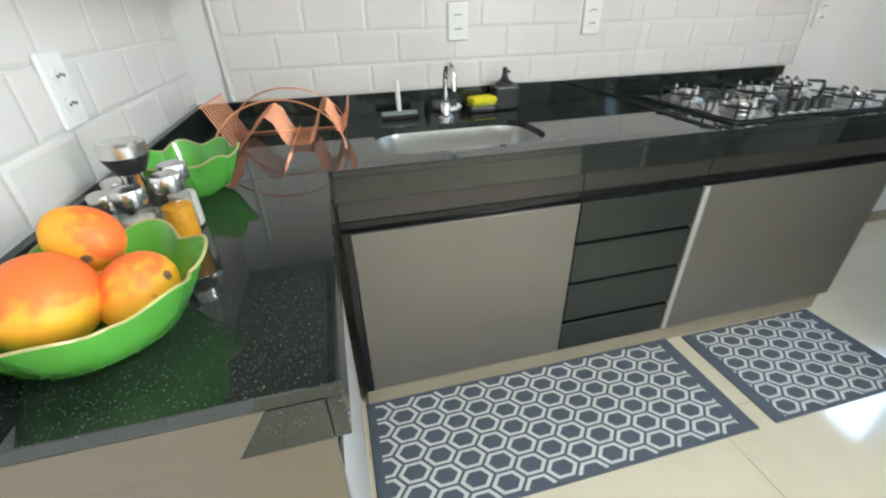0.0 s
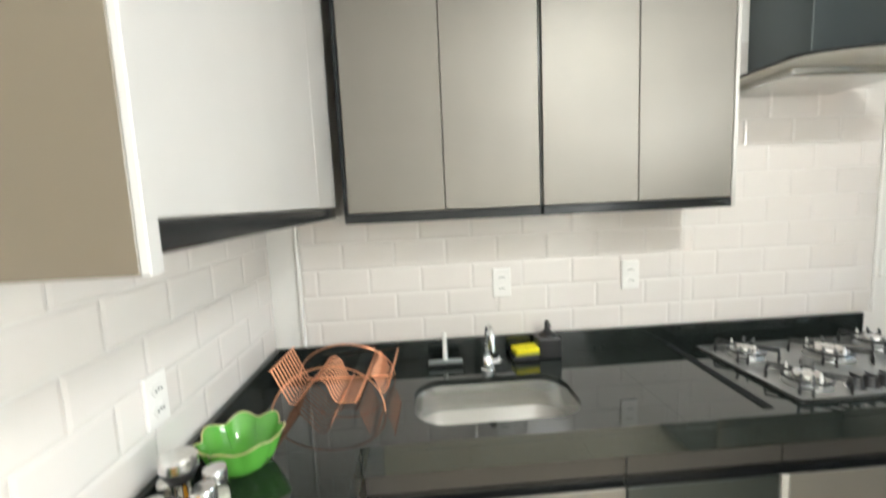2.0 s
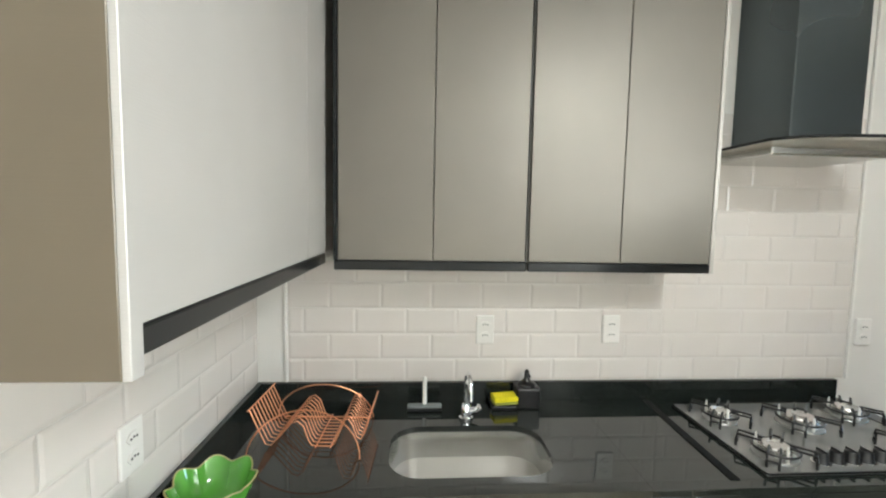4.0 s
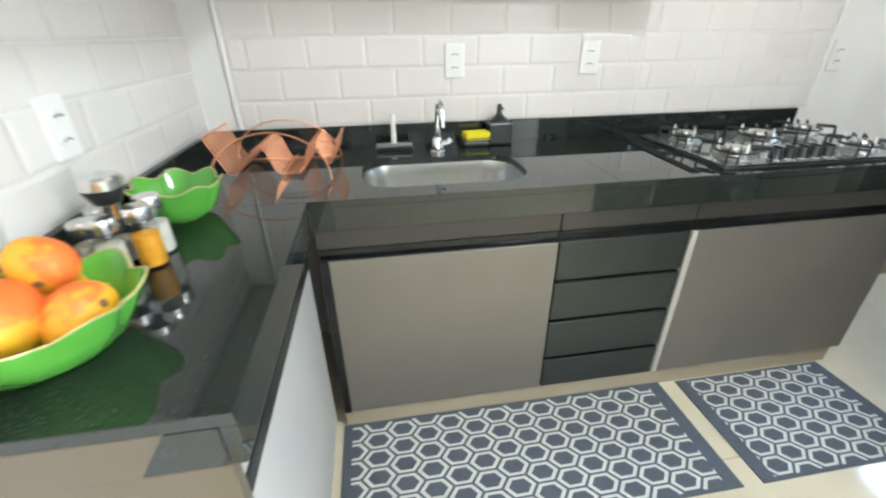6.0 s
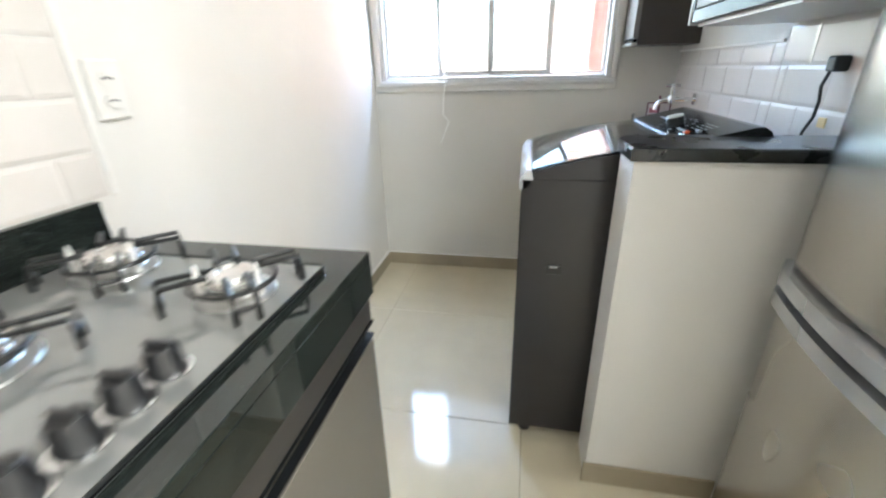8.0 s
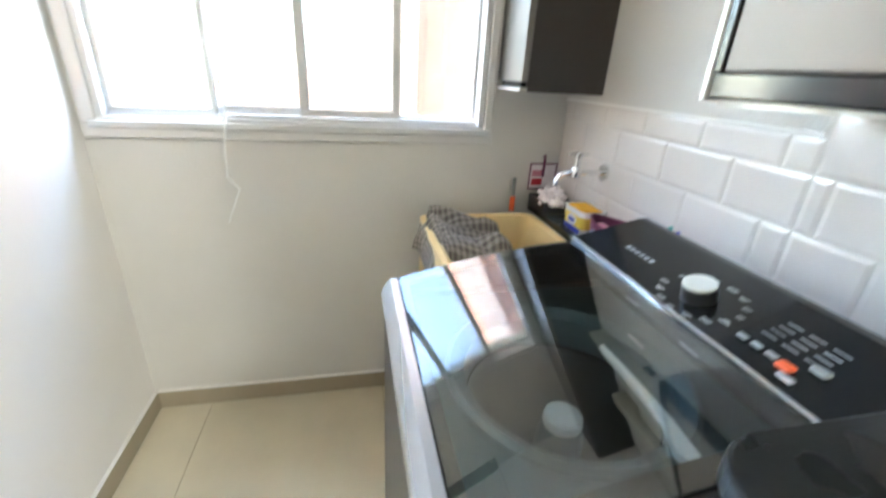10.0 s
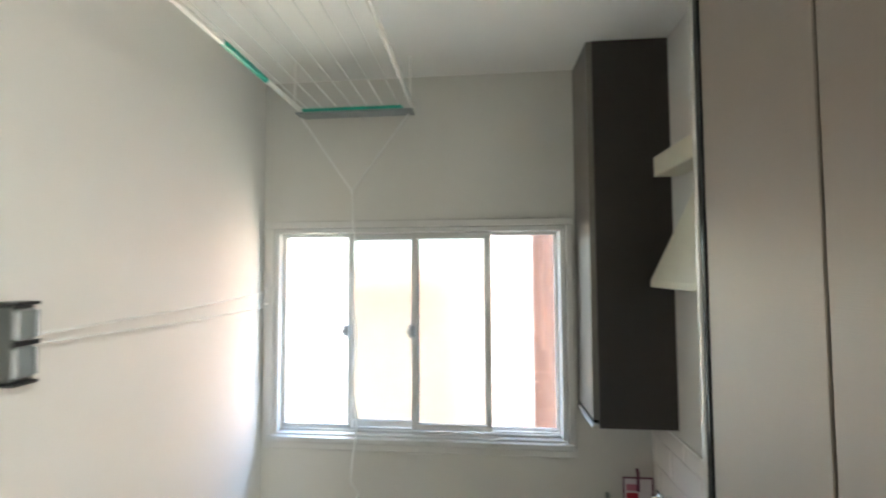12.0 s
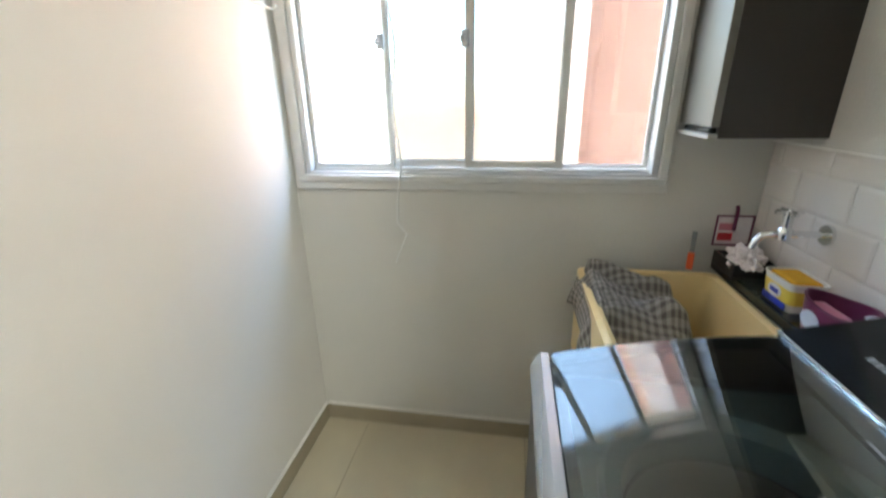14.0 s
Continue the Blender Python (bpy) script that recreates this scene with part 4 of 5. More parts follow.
part("peppercorns", lathe(bmesh.new(), [(0.019, 0.006), (0.02, 0.05), (0.0, 0.055)], 16), HERB, grinder, smooth=True)
part("neck", lathe(bmesh.new(), [(0.0175, 0.0905), (0.018, 0.115), (0.022, 0.122)], 20), CHROME, grinder, smooth=True)
part("collar", lathe(bmesh.new(), [(0.022, 0.1225), (0.033, 0.145), (0.034, 0.15)], 24), BLACK_PLASTIC, grinder, "black flared collar", smooth=True)
part("cap", lathe(bmesh.new(), [(0.034, 0.1505), (0.034, 0.168), (0.030, 0.173), (0.01, 0.174)], 24), STEEL_LID, grinder, smooth=True)

# ---- floor mats ----


def floor_mat(x0, x1, y0, y1, label, mx0, mx1):
    m = thing("floor_mat", ((x0 + x1) / 2, (y0 + y1) / 2, 0), label, "mat", "kitchen mats")
    w, d = (x1 - x0) / 2, (y1 - y0) / 2
    part("backing", box(-w, w, -d, d, 0.0005, 0.006, 0.002), MAT_GREY, m)
    bm = bmesh.new()
    W2, H2 = 0.059, 0.035
    shape = [(1, 0), (0.5, 1), (-0.5, 1), (-1, 0), (-0.5, -1), (0.5, -1)]
    for i in range(-8, 9):
        for j in range(-8, 9):
            cx, cy = i * 0.0885 + 0.02, j * 0.07 + (0.035 if i % 2 else 0)
            if abs(cx) > w + 0.02 or abs(cy) > d + 0.02:
                continue
            o = [bm.verts.new((cx + 0.90 * W2 * a, cy + 0.90 * H2 * b, 0.0066)) for a, b in shape]
            q = [bm.verts.new((cx + 0.655 * W2 * a, cy + 0.655 * H2 * b, 0.0066)) for a, b in shape]
            for k in range(6):
                bm.faces.new((o[k], o[(k + 1) % 6], q[(k + 1) % 6], q[k]))
    for co, no in (((-w + mx0, 0, 0), (-1, 0, 0)), ((w - mx1, 0, 0), (1, 0, 0)), ((0, -d + 0.012, 0), (0, -1, 0)), ((0, d - 0.012, 0), (0, 1, 0))):
        bmesh.ops.bisect_plane(bm, geom=bm.verts[:] + bm.edges[:] + bm.faces[:], plane_co=co, plane_no=no, clear_outer=True)
    part("hexagon_pattern", bm, MAT_WHITE, m, "cream woven hexagon outlines")
    return m


floor_mat(0.40, 1.667, -1.012, -0.562, "long slate grey kitchen mat with cream hexagons", 0.03, 0.055)
floor_mat(1.737, 2.415, -1.012, -0.570, "short slate grey kitchen mat with cream hexagons", 0.05, 0.045)

# ---- refrigerator ----
fridge = thing("refrigerator", (2.40, -1.75, 0), "stainless steel refrigerator with bowed doors", "refrigerator")


def bowed(x0, x1, yb, ye, bow, z0, z1, n=14, r=0.02):
    pts = [(x1, yb), (x0, yb)]
    for k in range(n + 1):
        u = k / n
        x = x0 + (x1 - x0) * u
        edge = min(u, 1 - u) * (x1 - x0)
        y = ye + bow * (1 - (2 * u - 1) ** 2) - (max(0, r - edge) / r) ** 2 * r
        pts.append((x, y))
    bm = bmesh.new()
    extrude_profile(bm, pts, "z", z0, z1)
    return bm


part("cabinet_body", box(-0.32, 0.32, -0.33, 0.26, 0.04, 1.70, 0.008), GREY_PLASTIC, fridge)
lower = part("door", bowed(-0.325, 0.325, 0.265, 0.315, 0.04, 0.06, 0.735), INOX_FRIDGE, fridge, "lower steel door", smooth=True)
upper = part("door", bowed(-0.325, 0.325, 0.265, 0.315, 0.04, 0.83, 1.72), INOX_FRIDGE, fridge, "upper steel door", smooth=True)
part("gap", bowed(-0.31, 0.31, 0.27, 0.30, 0.035, 0.736, 0.829), BLACK_PLASTIC, fridge, "dark recess between the doors")
part("handle", bowed(-0.322, 0.322, 0.27, 0.335, 0.045, 0.790, 0.822), SILVER_PLASTIC, upper, "silver grip rail", smooth=True)
part("handle", bowed(-0.322, 0.322, 0.27, 0.335, 0.045, 0.742, 0.772), SILVER_PLASTIC, lower, "silver grip rail", smooth=True)
for x in (-0.27, 0.27):
    for y in (-0.28, 0.2):
        part("foot", lathe(bmesh.new(), [(0.02, 0.0), (0.02, 0.0395)], 10, (x, y)), BLACK_PLASTIC, fridge)

# ---- washing machine ----
MX, MY = 3.205, -1.215
wm = thing("washing_machine", (MX, MY, 0), "graphite top-loading washing machine with tinted lid, closed", "washing machine")
mw = 0.272
F, Bk = 0.345, -0.245      # front and back, from its middle
part("side_panel", box(-mw, -mw + 0.012, Bk, F, 0.03, 0.93, 0.003), MACHINE_DARK, wm)
part("side_panel", box(mw - 0.012, mw, Bk, F, 0.03, 0.93, 0.003), MACHINE_DARK, wm)
part("front_panel", box(-mw + 0.0125, mw - 0.0125, F - 0.012, F, 0.03, 0.8995), MACHINE_DARK, wm)
part("back_panel", box(-mw + 0.0125, mw - 0.0125, Bk, Bk + 0.012, 0.03, 0.93), MACHINE_DARK, wm)
part("base_panel", box(-mw + 0.0125, mw - 0.0125, Bk + 0.0125, F - 0.0125, 0.03, 0.05), MACHINE_DARK, wm)
for x in (-0.24, 0.24):
    for y in (-0.2, 0.29):
        part("foot", lathe(bmesh.new(), [(0.022, 0.0), (0.022, 0.029)], 10, (x, y)), BLACK_PLASTIC, wm)
# side hand grip
grip = part("side_grip", box(-mw - 0.004, -mw - 0.0005, 0.215, 0.262, 0.645, 0.675, 0.001), BLACK_PLASTIC, wm, "recessed hand grip")
part("grip_edge", box(-mw - 0.008, -mw - 0.0045, 0.228, 0.252, 0.668, 0.674, 0.001), SILVER_PLASTIC, grip)
# top of the body: a gentle curve falling to the front


def crown(y):
    """Height of the lid's curved top at a distance from the middle."""
    return 1.0185 - 0.1 * y - 0.32 * y * y


def curved(bm, x0, x1, y0, y1, t, lift=0.0, n=14):
    """A plate that follows the crown of the lid."""
    rows = []
    for k in range(n + 1):
        y = y0 + (y1 - y0) * k / n
        z = crown(y) + lift
        rows.append([bm.verts.new((x, y, z + dz)) for x, dz in ((x0, 0), (x1, 0), (x1, t), (x0, t))])
    for p, q in zip(rows, rows[1:]):
        for k in range(4):
            bm.faces.new((p[k], p[(k + 1) % 4], q[(k + 1) % 4], q[k]))
    bm.faces.new(rows[0])
    bm.faces.new(rows[-1][::-1])


rim_prof = [(F + 0.004, 0.90), (F + 0.006, 0.918), (F + 0.001, 0.935), (F - 0.012, 0.952), (F - 0.026, crown(F - 0.026) - 0.002), (F - 0.032, 0.93), (F - 0.013, 0.90)]
bm = extrude_profile(bmesh.new(), rim_prof, "x", -mw, mw)
part("front_rim", bm, SILVER_PLASTIC, wm, "pale rounded front edge", smooth=True)
LB, LF = -0.048, F - 0.028
for s in (-1, 1):
    xs = sorted((s * mw, s * (mw - 0.010)))
    ys = [LF - 0.006 + (Bk + 0.0 - LF + 0.006) * k / 10 for k in range(11)]
    bm = extrude_profile(bmesh.new(), [(Bk, 0.9305), (LF - 0.006, 0.9305)] + [(y, crown(max(y, LB)) - 0.004) for y in ys], "x", xs[0], xs[1])
    part("side_rim", bm, MACHINE_DARK, wm)
lx = mw - 0.011
bm = bmesh.new()
curved(bm, -lx, lx, LB, LB + 0.03, 0.008, -0.009)
curved(bm, -lx, lx, LF - 0.016, LF, 0.008, -0.009)
curved(bm, -lx, -lx + 0.028, LB + 0.0305, LF - 0.0165, 0.008, -0.009)
curved(bm, lx - 0.02, lx, LB + 0.0305, LF - 0.0165, 0.008, -0.009)
lid = part("lid", bm, MACHINE_PANEL, wm, "tinted lid")
bm = bmesh.new()
curved(bm, -lx, lx, LB, LF, 0.003, 0.0, 24)
pane = part("lid_window", bm, LID_GLASS, lid, "glossy smoked glass", smooth=False)
for p in pane.data.polygons:
    p.use_smooth = True
pane.data.set_sharp_from_angle(angle=radians(30))
pane.visible_shadow = False
# tub
TY = 0.088
ring = lathe(bmesh.new(), [(0.186, 0.885), (0.186, 0.921), (0.178, 0.928), (0.156, 0.912), (0.150, 0.86)], 48, (0, TY), ends=False)
part("tub_ring", ring, RING_GREY, wm, "grey tub ring", smooth=True)
part("drum", lathe(bmesh.new(), [(0.148, 0.858), (0.165, 0.40), (0.12, 0.37), (0.05, 0.37)], 48, (0, TY), ends=False), TUB_STEEL, wm, "steel drum", smooth=True)
bm = bmesh.new()
slab_with_hole(bm, -mw + 0.014, mw - 0.014, Bk + 0.014, F - 0.04, 0.90, 0.915, [(0.1855 * math.cos(math.pi * k / 24), TY + 0.1855 * math.sin(math.pi * k / 24)) for k in range(48)])
part("tub_cover", bm, DECK_GREY, wm, "grey green inner deck")
lip = [(0.03, 0.008), (-0.06, 0.006), (-0.13, 0.008), (-0.185, 0.014), (-0.197, 0.030), (-0.175, 0.040), (-0.13, 0.022), (-0.05, 0.016), (0.03, 0.014)]
bm = extrude_profile(bmesh.new(), lip, "z", 0.9285, 0.938)
part("dispenser_lip", bm, WHITE_PLASTIC, wm, "pale curved dispenser lip")
ag = part("agitator", lathe(bmesh.new(), [(0.10, 0.372), (0.06, 0.42), (0.045, 0.66), (0.038, 0.79), (0.033, 0.815)], 28, (-0.005, TY - 0.01)), RING_GREY, wm, "ribbed agitator", smooth=True)
part("agitator_cap", lathe(bmesh.new(), [(0.031, 0.8155), (0.032, 0.82), (0.031, 0.832), (0.026, 0.836)], 28, (-0.005, TY - 0.01)), WHITE_PLASTIC, ag, "white round cap", smooth=True)
# control panel
prof = [(LB - 0.001, 0.985), (LB - 0.001, 1.024), (LB - 0.004, 1.0295), (-0.20, 1.0665), (-0.215, 1.067), (-0.232, 1.056), (Bk - 0.003, 1.02), (Bk - 0.003, 0.985)]
bm = extrude_profile(bmesh.new(), prof, "x", -mw - 0.001, mw + 0.001)
panel = part("control_panel", bm, MACHINE_PANEL, wm, "gloss black control panel")
bm = bmesh.new()
tube(bm, [(-mw, LB - 0.001, 1.0285), (mw, LB - 0.001, 1.0285)], 0.0026, 6)
part("panel_line", bm, SILVER_PLASTIC, panel, "thin silver line")


def on_panel(u, v, w=0.0):
    """Place on the sloping panel: u along it, v down from its upper edge."""
    return Vector((u, -0.20 + v, 1.0668 - v * 0.25 + w))


TILT = pose(0, 0, 0, -14.0)


def panel_piece(name, u, v, bm, mat, label=""):
    o = part(name, bm, mat, panel, label)
    o.matrix_basis = Matrix.Translation(on_panel(u, v)) @ TILT
    return o


kn = panel_piece("dial", -0.012, 0.10, lathe(bmesh.new(), [(0.0245, 0.0005), (0.0238, 0.021), (0.0225, 0.023)], 32), BLACK_PLASTIC, "round programme dial")
part("dial_face", lathe(bmesh.new(), [(0.0228, 0.0235), (0.0228, 0.027), (0.0205, 0.028)], 32), DIAL_FACE, kn, "pale silver dial face")
for k in range(3):
    panel_piece("button", -0.105 - 0.02 * k, 0.115, box(-0.007, 0.007, -0.005, 0.005, 0.0005, 0.005, 0.002), GREY_PLASTIC)
panel_piece("start_button", -0.165, 0.118, box(-0.010, 0.010, -0.008, 0.008, 0.0005, 0.006, 0.003), ORANGE, "orange start button")
panel_piece("button", -0.178, 0.132, box(-0.010, 0.010, -0.005, 0.005, 0.0005, 0.006, 0.002), SILVER_PLASTIC)
panel_piece("button", -0.185, 0.095, box(-0.010, 0.010, -0.007, 0.007, 0.0005, 0.006, 0.003), GREY_PLASTIC)
rnd = random.Random(4)
bm = bmesh.new()
for k in range(14):
    a = radians(20 + k * 25)
    ru, rv = 0.062 * math.cos(a), 0.05 * math.sin(a)
    for j in range(2):
        L = rnd.uniform(0.008, 0.018)
        bx(bm, ru - L / 2, ru + L / 2, -rv - 0.0012 + 0.005 * j, -rv + 0.0012 + 0.005 * j, 0.0004, 0.0008)
panel_piece("print", -0.012, 0.095, bm, INK, "rows of small grey print")
bm = bmesh.new()
for k in range(6):
    bx(bm, -0.04 + 0.013 * k, -0.031 + 0.013 * k, -0.005, 0.005, 0.0004, 0.0008)
panel_piece("name_plate", 0.145, 0.09, bm, INK, "pale maker's mark")
bm = bmesh.new()
for r in range(4):
    for c in range(3):
        bx(bm, -0.036 + 0.028 * c, -0.016 + 0.028 * c, -0.024 + 0.013 * r, -0.0212 + 0.013 * r, 0.0004, 0.0008)
panel_piece("print", -0.145, 0.072, bm, INK, "rows of small grey print")
for x, y in ((0.019, -0.014), (-0.068, 0.040), (-0.10, -0.012)):
    bm = bmesh.new()
    curved(bm, x - 0.016, x + 0.016, y - 0.002, y + 0.002, 0.0004, 0.0034, 2)
    part("lid_print", bm, INK, lid)

# ---- laundry tank ----
tank = thing("laundry_tank", (3.89, -1.278, -0.067), "cream resin laundry tank against the wall", "sink")
tx, ty = 0.31, 0.226
bm = bmesh.new()
loops = []
for ix, z, r in ((0.05, 0.585, 0.05), (0.0, 0.62, 0.05), (0.0, 0.905, 0.03), (0.016, 0.912, 0.03), (0.03, 0.905, 0.03), (0.05, 0.66, 0.04), (0.09, 0.635, 0.04)):
    loops.append([bm.verts.new((p[0], p[1], z)) for p in rounded_rect(-tx + ix, tx - ix, -ty + ix, ty - ix, r, 5)])
for a, b in zip(loops, loops[1:]):
    for k in range(len(a)):
        bm.faces.new((a[k], a[(k + 1) % len(a)], b[(k + 1) % len(a)], b[k]))
bm.faces.new(loops[0])
bm.faces.new(loops[-1])
part("basin", bm, CREAM_TANK, tank, smooth=True)
part("washboard", box(-tx + 0.055, -0.05, -ty + 0.06, ty - 0.06, 0.70, 0.72, 0.006), CREAM_TANK, tank)
part("pedestal", box(-0.2, 0.2, -0.15, 0.15, 0.067, 0.584, 0.01), CREAM_TANK, tank)
ledge = thing("stone_ledge", (3.9, -1.5405, -0.07), "black stone ledge behind the laundry tank", "shelf")
part("slab", box(-0.49, 0.355, -0.0755, 0.032, 0.905, 0.935, 0.003), GRANITE, ledge)
part("support", box(-0.475, 0.335, -0.0755, -0.03, 0.07, 0.9045), PLASTER_LAUNDRY, ledge)

# plaid cloth over the tank's edge
cloth_bm = bmesh.new()
nu, nv = 44, 40
uvl = cloth_bm.loops.layers.uv.new("UVMap")
prof = [(0.045, -0.10), (0.04, -0.05), (0.025, -0.01), (0.0, 0.008), (-0.04, 0.004), (-0.10, -0.012), (-0.17, -0.03), (-0.24, -0.04), (-0.29, -0.06), (-0.31, -0.09)]
grid = []
for i in range(nu + 1):
    row = []
    u = i / nu
    for j in range(nv + 1):
        v = j / nv
        f = v * (len(prof) - 1)
        k = min(int(f), len(prof) - 2)
        py = prof[k][0] + (prof[k + 1][0] - prof[k][0]) * (f - k)
        pz = prof[k][1] + (prof[k + 1][1] - prof[k][1]) * (f - k)
        x = (u - 0.5) * 0.34 + 0.03 * v
        w = noise.noise(Vector((u * 6, v * 3.2, 1.3))) * 0.058 + noise.noise(Vector((u * 15, v * 8, 5))) * 0.009
        fold = 0.015 * math.sin(u * 17 + 5 * v + 2 * noise.noise(Vector((u * 3, v * 3, 9))))
        d = 1 if f < 3 else 0.6
        py *= 0.86
        row.append(cloth_bm.verts.new((x, py + (0.45 * max(0, fold + w) * d if f < 3 else 0), pz + (0.004 if f < 3 else abs(w + fold) + 0.004) - 0.12 * max(0.0, 1 - u / 0.3) ** 2)))
    grid.append(row)
for i in range(nu):
    for j in range(nv):
        fc = cloth_bm.faces.new((grid[i][j], grid[i + 1][j], grid[i + 1][j + 1], grid[i][j + 1]))
        for lp, (a, b) in zip(fc.loops, ((i, j), (i + 1, j), (i + 1, j + 1), (i, j + 1))):
            lp[uvl].uv = (a / nu, b / nv * 1.3)
cloth = single("plaid_cloth", cloth_bm, PLAID, (3.985, -1.075, 0.834), "crumpled brown and cream plaid cloth over the tank edge", "cloth", smooth=True)
sol = cloth.modifiers.new("thick", 'SOLIDIFY')
sol.thickness = 0.003

# tap over the tank
tap = thing("wall_tap", (3.935, YS, 1.06), "chrome wall tap with a cross handle", "tap")
part("flange", tube(bmesh.new(), [(0, 0.0005, 0), (0, 0.008, 0), (0, 0.012, 0)], 0.026, 18), CHROME, tap, smooth=True)
part("pipe", tube(bmesh.new(), [(0, 0.0125, 0), (0.0, 0.10, 0), (0.005, 0.125, 0.0), (0.01, 0.15, -0.008), (0.012, 0.163, -0.03), (0.012, 0.166, -0.045)], 0.0095, 10), CHROME, tap, smooth=True)
part("valve", tube(bmesh.new(), [(0.0, 0.105, 0.002), (0.0, 0.105, 0.05)], 0.012, 12), CHROME, tap, smooth=True)
part("collar", lathe(bmesh.new(), [(0.016, -0.014), (0.017, 0.0), (0.016, 0.014), (0.013, 0.018)], 16, (0.0, 0.105)), CHROME, tap, smooth=True)
cross = part("handle", tube(bmesh.new(), [(-0.032, 0.105, 0.058), (0.032, 0.105, 0.058)], 0.0055, 8), CHROME, tap, "cross handle", smooth=True)
part("cross_bar", tube(bmesh.new(), [(0.0, 0.073, 0.058), (0.0, 0.137, 0.058)], 0.0055, 8), CHROME, cross, smooth=True)
part("button", lathe(bmesh.new(), [(0.011, 0.0505), (0.012, 0.062), (0.007, 0.067)], 14, (0.0, 0.105)), CHROME, cross, smooth=True)

# things on the ledge
LZ = 0.865
tray = thing("soap_tray", (4.15, -1.552, LZ), "black plastic tray on the stone ledge", "tray")
bm = bmesh.new()
bx(bm, -0.07, 0.07, -0.06, 0.06, 0.0005, 0.006)
for a in ((-0.07, -0.064, -0.06, 0.06), (0.064, 0.07, -0.06, 0.06), (-0.063, 0.063, -0.06, -0.054), (-0.063, 0.063, 0.054, 0.06)):
    bx(bm, *a, 0.0065, 0.05, 0.001)
part("dish", bm, BLACK_PLASTIC, tray)
bm = bmesh.new()
bmesh.ops.create_icosphere(bm, subdivisions=4, radius=1)
for v in bm.verts:
    d = 1 + 0.45 * noise.noise(v.co * 2.3) + 0.25 * noise.noise(v.co * 6)
    v.co = Vector((v.co.x * 0.055 * d, v.co.y * 0.045 * d, 0.05 + v.co.z * 0.042 * d))
single("crumpled_paper", bm, PAPER, (4.125, -1.542, LZ + 0.003), "crumpled pale pink paper in the black tray", "paper")


def tub(name, at, rx, ry, h, mat, label, category, lid_mat=None, wave=0.0, taper=0.85):
    t = thing(name, at, label, category)
    prof = [(taper, 0.0005), (taper + 0.02, 0.003), (1.0, h), (0.96, h), (taper - 0.03, 0.006)]
    bm = lathe(bmesh.new(), prof, 36, (0, 0), lambda a, r, z: (r, z + wave * (z / h) * math.sin(a * 2)))
    for v in bm.verts:
        v.co.x *= rx
        v.co.y *= ry
    part("shell", bm, mat, t, smooth=True)
    rim = [(0.985 * rx * math.cos(2 * math.pi * k / 36), 0.985 * ry * math.sin(2 * math.pi * k / 36), h + wave * math.sin(4 * math.pi * k / 36)) for k in range(36)]
    part("rim", tube(bmesh.new(), rim, 0.003, 5, True), lid_mat or mat, t, smooth=True)
    return t


yt = thing("margarine_tub", (3.928, -1.565, LZ), "yellow and white plastic tub filled with yellow cloths", "tub")
bm = bmesh.new()
extr = [rounded_rect(-0.055, 0.055, -0.036, 0.036, 0.015, 4), rounded_rect(-0.064, 0.064, -0.045, 0.045, 0.018, 4)]
A = [bm.verts.new((p[0], p[1], 0.0005)) for p in extr[0]]
B2 = [bm.verts.new((p[0], p[1], 0.078)) for p in extr[1]]
for k in range(len(A)):
    bm.faces.new((A[k], A[(k + 1) % len(A)], B2[(k + 1) % len(A)], B2[k]))
bm.faces.new(A)
part("shell", bm, WHITE_PLASTIC, yt, "white plastic shell", smooth=True)
bm = bmesh.new()
rows = [[bm.verts.new((p[0] + (q[0] - p[0]) * f + math.copysign(0.0008, p[0]), p[1] + (q[1] - p[1]) * f + math.copysign(0.0008, p[1]), 0.0005 + 0.0775 * f)) for p, q in zip(*extr)] for f in (0.27, 0.80)]
for k in range(len(A)):
    bm.faces.new((rows[0][k], rows[0][(k + 1) % len(A)], rows[1][(k + 1) % len(A)], rows[1][k]))
part("label_wrap", bm, YELLOW_TUB, yt, "yellow printed wrap", smooth=True)
part("rim", tube(bmesh.new(), [(p[0], p[1], 0.079) for p in extr[1]], 0.0035, 5, True), WHITE_PLASTIC, yt, "white rim")
part("label_oval", extrude_profile(bmesh.new(), arc(0, 0.042, 0.028, 0, 345, 23, 0.017), "y", 0.0425, 0.0445), WHITE_PLASTIC, yt, "white oval emblem")
part("label_mark", box(-0.018, 0.018, 0.0446, 0.0452, 0.036, 0.048), BLUE_LABEL, yt, "blue mark on the emblem")
part("label_band", box(-0.05, 0.05, 0.0385, 0.0415, 0.004, 0.022, 0.001), BLUE_LABEL, yt, "blue band")
part("folded_cloth", box(-0.055, 0.055, -0.036, 0.036, 0.06, 0.084, 0.01, 2), material("yellow_cloth", (0.85, 0.45, 0.03), 0.9, bump=0.5), yt, "yellow cloths")

pt = tub("purple_basket", (3.755, -1.556, LZ), 0.085, 0.055, 0.085, PURPLE, "purple oval plastic basket on the ledge", "basket", None, 0.006)
part("bag", box(-0.05, 0.05, 0.0, 0.03, 0.02, 0.075, 0.01, 2), PINK, pt, "pink sachet inside")
part("sticker", extrude_profile(bmesh.new(), arc(0, 0.045, 0.03, 0, 330, 11, 0.022), "y", 0.0535, 0.056), BLUE_CLEAR, pt, "pale sticker")

